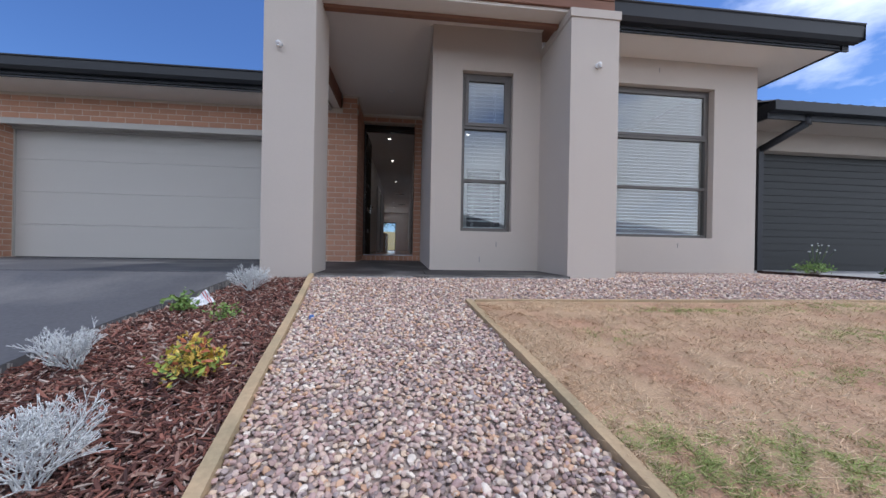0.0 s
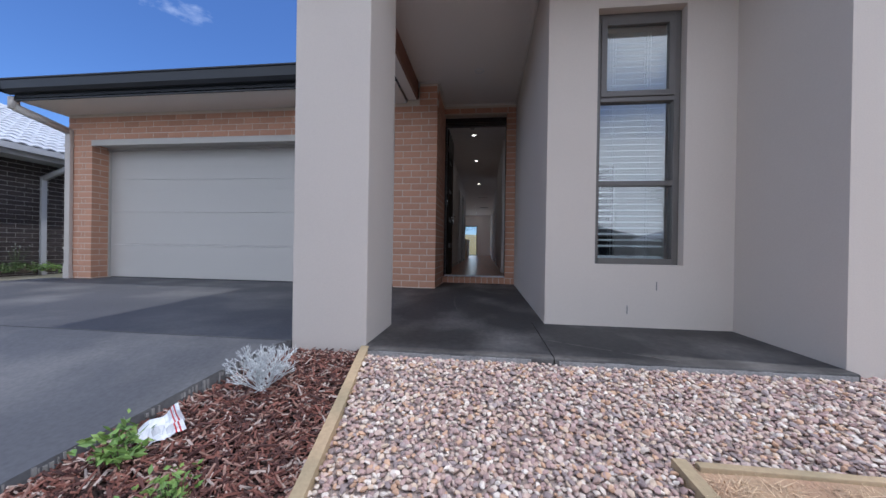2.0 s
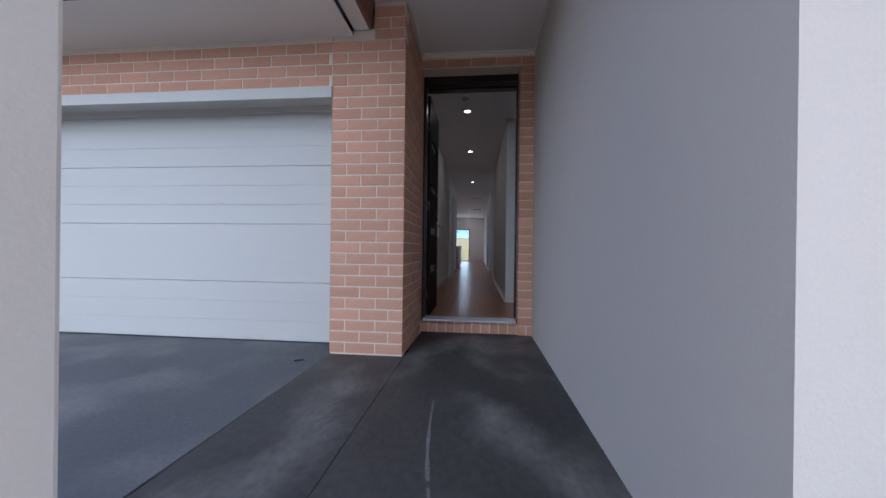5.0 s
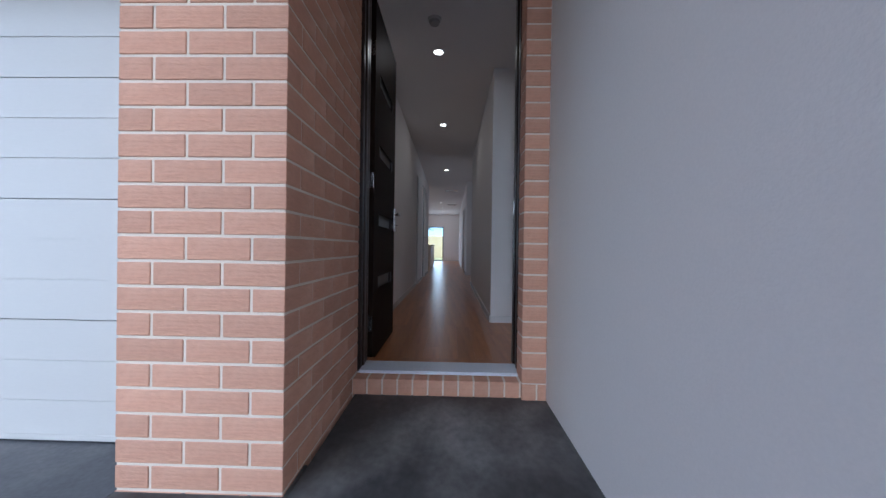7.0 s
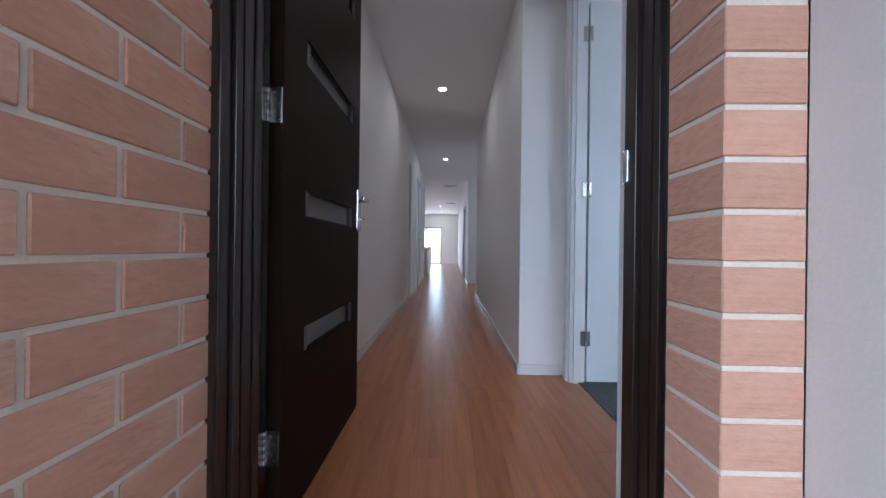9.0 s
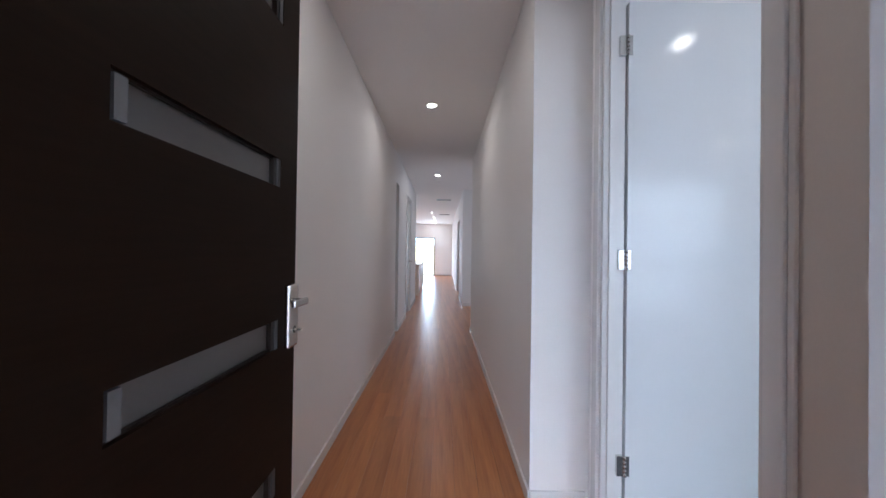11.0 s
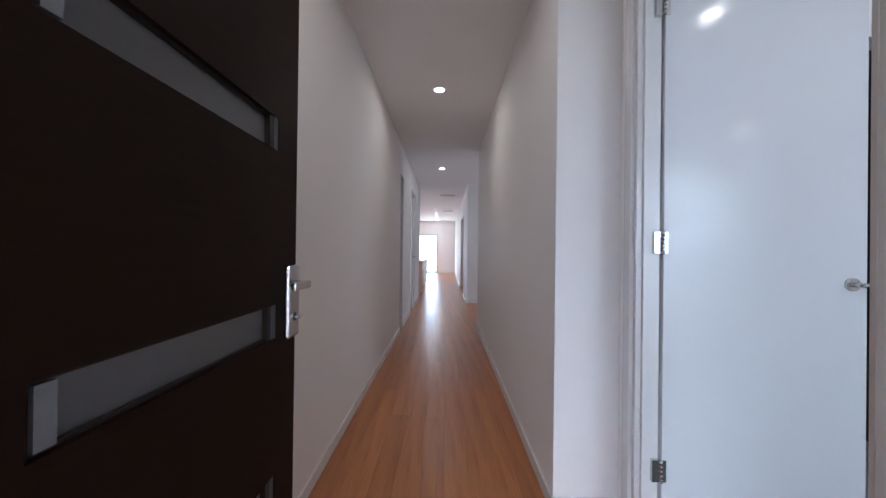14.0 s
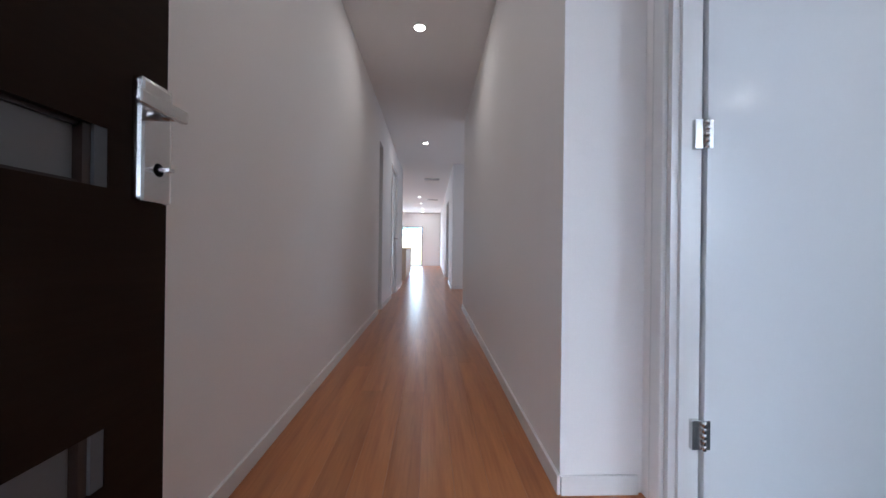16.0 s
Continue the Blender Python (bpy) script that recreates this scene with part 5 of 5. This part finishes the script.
leafy_shrub(-0.515, -5.10, 0.175, 0.085, 30, 0.0155, gold_m, "low shrub with yellow, green and red leaves in mulch", 21)
leafy_shrub(-1.03, -4.30, 0.13, 0.040, 12, 0.017, fresh_m, "small upright green plant beside the driveway edge", 22, "young_plant")
leafy_shrub(-0.73, -4.42, 0.085, 0.05, 16, 0.011, fresh_m, "small tuft of fresh green leaves in mulch", 23, "young_plant")
leafy_shrub(5.9, -2.35, 0.18, 0.20, 26, 0.018, fresh_m, "low green weed by the house corner", 24, "weed")
leafy_shrub(6.6, -2.9, 0.12, 0.3, 14, 0.03, leaf_green_m, "low creeping weed beside the next drive", 25, "weed")
for k, (x, y, h) in enumerate(((-8.22, -0.35, 0.2), (-8.1, -0.80, 0.24), (-8.28, 0.10, 0.2), (-8.26, 0.42, 0.14))):
    leafy_shrub(x, y, h, 0.26, 26, 0.022, fresh_m if k % 2 else leaf_green_m, "bushy green weeds against the dark brick wall", 30 + k, "weed")


def weed_flowers(x, y, h, n, seed):
    rnd = random.Random(seed)
    t = thing("weed_flower", "tall weed stalks with small white flower heads", "weed", (x, y, grade(y)))
    bm, fl = bmesh.new(), bmesh.new()
    for _ in range(n):
        a, r = rnd.uniform(0, 6.28), rnd.uniform(0.02, 0.22)
        p = Vector((math.cos(a) * r, math.sin(a) * r, h * rnd.uniform(0.7, 1.1)))
        cyl(bm, (0, 0, 0), p, 0.003, 0.002, 5, cap=False)
        m = Matrix.Translation(p)
        bmesh.ops.create_icosphere(fl, subdivisions=1, radius=0.009, matrix=m)
    part("stalk", bm, leaf_green_m, t)
    part("flower", fl, silver_m, t, "white flower heads")


weed_flowers(5.93, -2.34, 0.40, 14, 41)
weed_flowers(-8.15, -0.10, 0.5, 9, 42)

foil_m = material("crumpled_white_wrapper", (0.66, 0.67, 0.70), 0.35, var=0.1, scale=20, fine=80, bump=0.5)
red_m = material("red_print", (0.50, 0.045, 0.05), 0.5, var=0.1, scale=10)


def wrapper():
    rnd = random.Random(51)
    at = (-1.02, -4.15, grade(-4.15) - 0.01)
    t = thing("wrapper", "crumpled white plastic wrapper with a red striped end", "litter", at)
    t.rotation_euler = (0.55, -0.35, 0.75)
    for name, u0, u1, mat in (("sheet", -0.06, 0.044, foil_m), ("printed_stripe", 0.044, 0.049, red_m), ("tail", 0.049, 0.056, foil_m), ("printed_stripe", 0.056, 0.061, red_m), ("tail", 0.061, 0.074, foil_m)):
        bm = bmesh.new()
        g = []
        nu = 9
        for i in range(nu):
            u = u0 + (u1 - u0) * i / (nu - 1)
            g.append([bm.verts.new((u, -0.052 + 0.104 * j / 6, 0.036 + 0.04 * noise.noise((u * 22, j * 0.9, 1.0)))) for j in range(7)])
        for a, b in zip(g, g[1:]):
            for j in range(6):
                bm.faces.new((a[j], a[j + 1], b[j + 1], b[j]))
        o = part(name, bm, mat, t)
        md = o.modifiers.new("thick", "SOLIDIFY")
        md.thickness = 0.0015


wrapper()
tagged(finish("red_scrap", boxes((-1.20, -1.12, -5.22, -5.16, grade(-5.2) - 0.01, grade(-5.2) + 0.01), bevel=0.004), red_m), "small scrap of red plastic on the mulch", "litter")
blue_m = material("blue_plastic", (0.08, 0.2, 0.5), 0.4, var=0.1)
tagged(finish("blue_scrap", boxes((-0.26, -0.235, -4.42, -4.40, grade(-4.4) - 0.02, grade(-4.4) + 0.012), bevel=0.003), blue_m), "tiny blue plastic clip by the timber edging", "litter")



def dry_leaf(x, y, z, turn_z):
    t = thing("dry_leaf", "curled dark dry leaf on the driveway concrete", "leaf", (x, y, z))
    t.rotation_euler = (0, 0, turn_z)
    bm = bmesh.new()
    rows = []
    for k in range(7):
        u = k / 6
        w = 0.0125 * math.sin(math.pi * min(1, 0.08 + 0.9 * u)) + 0.0012
        rows.append([bm.verts.new((-0.032 + 0.064 * u, v * w, 0.002 + 0.008 * abs(v) ** 2 + 0.005 * (2 * u - 1) ** 2)) for v in (-1, -0.5, 0, 0.5, 1)])
    for a, b in zip(rows, rows[1:]):
        for i in range(4):
            bm.faces.new((a[i], a[i + 1], b[i + 1], b[i]))
    o = part("blade", bm, trunk_dark_m, t)
    o.modifiers.new("thick", "SOLIDIFY").thickness = 0.0012
    bm = bmesh.new()
    cyl(bm, (0.030, 0, 0.006), (0.052, 0.004, 0.003), 0.0012, 0.0008, 5)
    part("stalk", bm, trunk_dark_m, t)


trunk_dark_m = material("dark_dry_leaf", (0.035, 0.024, 0.018), 0.8, var=0.3, scale=30, fine=120, bump=0.3)
dry_leaf(-1.23, -0.97, -0.008, 0.5)

# ---------------------------------------------------------------- bricks, planks, pebbles, chips, blades
COURSE = 0.086
BRICKS = {}


def brick(parent, x0, x1, y0, y1, z0, z1):
    """One brick; alike bricks share a mesh."""
    key = (round(x1 - x0, 3), round(y1 - y0, 3), round(z1 - z0, 3))
    if key not in BRICKS:
        bm = boxes((0, key[0], 0, key[1], 0, key[2]))
        bmesh.ops.bevel(bm, geom=[e for e in bm.edges], offset=0.0022, segments=1, affect="EDGES")
        bmesh.ops.recalc_face_normals(bm, faces=bm.faces[:])
        me = bpy.data.meshes.new("brick")
        bm.to_mesh(me)
        bm.free()
        me.materials.append(brick_m)
        BRICKS[key] = me
    o = new("brick", BRICKS[key])
    o.location = (x0, y0, z0)
    o.parent = parent
    return o


def run(start, end, first):
    """Brick ends along a course from start to end, the first brick of a given length."""
    out, a, n = [], start, first
    while a < end - 0.012:
        b = min(a + n, end)
        if b - a > 0.02:
            out.append((a, b))
        a, n = b + 0.010, 0.230
    return out


PX0, PX1, PY = -1.09, -0.515, -0.772
k = 0
while True:
    z0 = -0.078 + COURSE * k
    z1 = z0 + 0.076
    if z1 > 2.725:
        break
    y_end = 0.146 if z0 < 2.56 else -0.002
    px0 = PX0 if z1 < 2.455 else -0.755
    if k % 2:
        for a, b in run(px0, PX1, 0.115 if px0 == PX0 else 0.23):
            brick(mort_pier, a, b, PY, PY + 0.11, z0, z1)
        for a, b in run(PY + 0.12, y_end, 0.23):
            brick(mort_pier, PX1 - 0.10, PX1, a, b, z0, z1)
    else:
        for a, b in run(px0, PX1 - 0.12, 0.23 if px0 == PX0 else 0.115):
            brick(mort_pier, a, b, PY, PY + 0.11, z0, z1)
        for a, b in run(PY, y_end, 0.23):
            brick(mort_pier, PX1 - 0.11, PX1, a, b, z0, z1)
    # right of the door, and over it
    if z0 > 0.08:
        if z0 < 2.57:
            brick(mort_door, 0.431, 0.566, 0.0, 0.147, z0, z1)
        else:
            for a, b in run(-0.513, 0.566, 0.23 if k % 2 else 0.115):
                brick(mort_door, a, b, 0.0, 0.12, z0, z1)
    k += 1
x = -0.512
while x < 0.55:
    brick(mort_door, x, min(x + 0.076, 0.566), 0.028 if x < 0.43 else 0.0, 0.12, -0.01, 0.087)
    x += 0.086
k = 0
while True:
    z0 = -0.078 + COURSE * k
    z1 = z0 + 0.076
    if z1 > 2.455:
        break
    if z0 < GTOP:
        if k % 2:
            for a, b in run(-6.15, GX0, 0.175):
                brick(mort_left, a, b, PY, PY + 0.11, z0, z1)
            brick(mort_left, GX0 - 0.10, GX0, PY + 0.12, -0.54, z0, z1)
        else:
            for a, b in run(-6.15, GX0 - 0.12, 0.23):
                brick(mort_left, a, b, PY, PY + 0.11, z0, z1)
            brick(mort_left, GX0 - 0.11, GX0, PY, -0.54, z0, z1)
    else:
        for a, b in run(-6.15, GX1 - 0.005, 0.23 if k % 2 else 0.115):
            brick(mort_left, a, b, PY, PY + 0.11, z0, z1)
    k += 1

# timber floor
PLANKS = {}
floor_hall = fixed("floor_hall", boxes((-0.9, 0.80, 0.375, FAR, FLOOR - 0.0139, FLOOR - 0.006)), darkdoor_m, "polished reddish timber plank floor", "floor")
floor_far = fixed("floor_far", boxes((-5.85, -0.9, 8.7, FAR, FLOOR - 0.0139, FLOOR - 0.0005), (0.80, 2.6, 5.44, FAR, FLOOR - 0.0139, FLOOR - 0.0005)), plank_m, "polished reddish timber floor of the far rooms", "floor")
rnd = random.Random(4)
w = 0.124
for i in range(14):
    x0 = -0.9 + i * w
    x1 = min(x0 + w, 0.80)
    y = 0.375
    n = rnd.uniform(0.4, 1.3)
    while y < FAR:
        ln = round(min(n, FAR - y), 2)
        key = (round(x1 - x0, 3), ln)
        if key not in PLANKS:
            bm = boxes((0.0004, key[0] - 0.0004, 0.0004, ln - 0.0004, -0.006, 0.0))
            bmesh.ops.recalc_face_normals(bm, faces=bm.faces[:])
            me = bpy.data.meshes.new("plank")
            bm.to_mesh(me)
            bm.free()
            me.materials.append(plank_m)
            PLANKS[key] = me
        o = new("plank", PLANKS[key])
        o.location = (x0, y, FLOOR)
        o.parent = floor_hall
        y += max(ln, 0.05)
        n = rnd.choice((1.2, 1.5, 1.8, 1.8))


def scatter(name, base, spots, mat, label, category, smooth=True):
    """Thousands of loose pieces in one mesh. base: list of (verts, faces); spots: place, size (3), turn (3x3), which base."""
    vs, fs, total = [], [], 0
    for p, s, r, k in spots:
        v, f = base[k]
        vs.append((v * s) @ r.T + p)
        fs.append(f + total)
        total += len(v)
    v, f = np.concatenate(vs), np.concatenate(fs)
    me = bpy.data.meshes.new(name)
    me.from_pydata(v.tolist(), [], f.tolist())
    if smooth:
        me.polygons.foreach_set("use_smooth", [True] * len(me.polygons))
    me.materials.append(mat)
    return tagged(new(name, me), label, category, kind="stuff")


def shapes(n, kind, seed):
    rnd = np.random.RandomState(seed)
    out = []
    for i in range(n):
        bm = bmesh.new()
        if kind == "pebble":
            bmesh.ops.create_icosphere(bm, subdivisions=2, radius=1.0)
            off = Vector(rnd.uniform(-9, 9, 3).tolist())
            for v in bm.verts:
                v.co *= 1 + 0.45 * noise.noise(v.co * 0.9 + off) + 0.12 * noise.noise(v.co * 2.4 + off)
            for _ in range(7):
                c = Vector(rnd.normal(size=3).tolist()).normalized()
                h = rnd.uniform(0.55, 0.8)
                for v in bm.verts:
                    over = v.co.dot(c) - h
                    if over > 0:
                        v.co -= c * over * 0.92
        else:
            bmesh.ops.create_cube(bm, size=2.0)
            bmesh.ops.subdivide_edges(bm, edges=[e for e in bm.edges if abs(e.verts[0].co.x - e.verts[1].co.x) > 1], cuts=2)
            off = Vector(rnd.uniform(-9, 9, 3).tolist())
            for v in bm.verts:
                v.co.y *= 1 - 0.45 * abs(v.co.x) * rnd.uniform(0.3, 1.0)
                v.co.z += 0.8 * noise.noise(v.co * 0.9 + off)
                v.co.y += 0.5 * noise.noise(v.co * 1.1 - off)
        bmesh.ops.triangulate(bm, faces=bm.faces[:])
        bm.verts.index_update()
        out.append((np.array([v.co[:] for v in bm.verts]), np.array([[v.index for v in f.verts] for f in bm.faces])))
        bm.free()
    return out


def turn(rnd, flat):
    e = Euler((rnd.uniform(-flat, flat), rnd.uniform(-flat, flat), rnd.uniform(0, 6.283)))
    return np.array(e.to_matrix())


rnd = random.Random(9)
spots, fine = [], []


def pebble(x, y, lift):
    s = rnd.uniform(0.0080, 0.0128) * (1.25 if rnd.random() < 0.12 else 1.0)
    size = np.array((s * rnd.uniform(0.95, 1.3), s * rnd.uniform(0.8, 1.05), s * rnd.uniform(0.5, 0.78)))
    near = y < -4.3
    spots.append((np.array((x, y, grade(y) - 0.018 + lift)), size, turn(rnd, 0.55), rnd.randrange(0, 14) if near and y > -6.2 else rnd.randrange(7, 14)))


step = 0.0162
y = -6.7
while y < -4.13:
    x = edge_left(y) + 0.03
    while x < edge_right(y) - 0.03:
        pebble(x + rnd.uniform(-0.010, 0.010), y + rnd.uniform(-0.010, 0.010), rnd.uniform(0.002, 0.014))
        x += step
    y += step
y = -4.13
while y < -2.32:
    x = edge_left(y) + 0.03
    while x < 5.07:
        house = (y > -3.545 and -1.0 < x < 1.80) or (y > -3.48 and 1.78 < x < 2.30)
        if not house and (y < -3.5 or x > 2.2):
            pebble(x + rnd.uniform(-0.008, 0.008), y + rnd.uniform(-0.008, 0.008), rnd.uniform(0.002, 0.014))
        x += 0.0160 if x < 2.4 else 0.022
    y += 0.0168
scatter("pebbles", shapes(14, "pebble", 5), spots, pebble_m, "mixed pink, cream and grey river pebbles covering the path", "gravel", False)

spots = []
y = -7.0
while y < -3.46:
    a, b = drive_edge(y) + 0.01, edge_left(y) - 0.03
    for _ in range(int((b - a) / 0.0095)):
        x = rnd.uniform(a, b)
        ln = rnd.uniform(0.007, 0.030) * (1.7 if rnd.random() < 0.06 else 1)
        size = np.array((ln, rnd.uniform(0.0016, 0.0052), rnd.uniform(0.0010, 0.0030)))
        z = grade(y) - 0.035 + 0.03 * noise.noise((x, y, 3.0)) + rnd.uniform(0.004, 0.022)
        spots.append((np.array((x, y + rnd.uniform(-0.01, 0.01), z)), size, turn(rnd, 0.7), rnd.randrange(12)))
    y += 0.014
scatter("bark_mulch", shapes(12, "chip", 6), spots, bark_m, "coarse reddish-brown bark chips covering the garden bed", "mulch", False)

# grass blades on the lawn


def blades(name, xx, yy, tall, mat, label, rng):
    n = len(xx)
    zz = np.array([grade(v) + 0.008 + 0.02 * noise.noise((u, v, 3.0)) for u, v in zip(xx.tolist(), yy.tolist())])
    ang, lean, h = rng.rand(n) * 6.283, 0.6 + rng.rand(n) * 2.4, 0.005 + tall * rng.rand(n) ** 1.6
    wx, wy = np.cos(ang) * 0.0024, np.sin(ang) * 0.0024
    dx, dy = np.cos(ang * 3.7) * lean * h * 1.5, np.sin(ang * 3.7) * lean * h * 1.5
    v = np.stack([np.stack([xx - wx, yy - wy, zz - 0.004], 1), np.stack([xx + wx, yy + wy, zz - 0.004], 1), np.stack([xx + dx, yy + dy, zz + h], 1)], 1).reshape(-1, 3)
    me = bpy.data.meshes.new(name)
    me.from_pydata(v.tolist(), [], np.arange(3 * n).reshape(-1, 3).tolist())
    me.materials.append(mat)
    return tagged(new(name, me), label, "grass", kind="stuff")


rng = np.random.RandomState(12)
n = 120000
yy = -4.16 - 3.2 * rng.rand(n)
lo = 0.754 - 0.13 * (yy + 4.1) + 0.02
xx = lo + (4.6 - lo) * rng.rand(n) ** 1.35
# the dry turf grows in clumps
keep = np.array([noise.noise((u * 9.0, w * 9.0, 5.0)) + 0.6 * noise.noise((u * 31.0, w * 31.0, 2.0)) > -0.22 for u, w in zip(xx.tolist(), yy.tolist())])
blades("grass", xx[keep], yy[keep], 0.020, blade_m, "short dry straw-coloured grass blades", rng)
TUFTS = [(1.10, -5.62, 0.15, 0.09, 6500), (1.27, -5.66, 0.12, 0.07, 3500), (1.06, -5.74, 0.10, 0.10, 2200), (1.60, -5.64, 0.13, 0.07, 4500),
         (1.43, -4.74, 0.09, 0.06, 900), (2.27, -4.33, 0.30, 0.045, 2600), (3.50, -4.29, 0.40, 0.06, 3000), (3.02, -4.78, 0.22, 0.07, 2200), (2.30, -5.22, 0.20, 0.06, 1600)]
gx = np.concatenate([rng.normal(a, c, k) for a, b, c, d, k in TUFTS])
gy = np.concatenate([rng.normal(b, d, k) for a, b, c, d, k in TUFTS])
keep = np.array([w < -4.16 and u > edge_right(w) + 0.03 and noise.noise((u * 14.0, w * 14.0, 8.0)) > 0.0 for u, w in zip(gx.tolist(), gy.tolist())])
blades("green_grass", gx[keep], gy[keep], 0.012, green_m, "fresh green grass tufts in the dry lawn", rng)
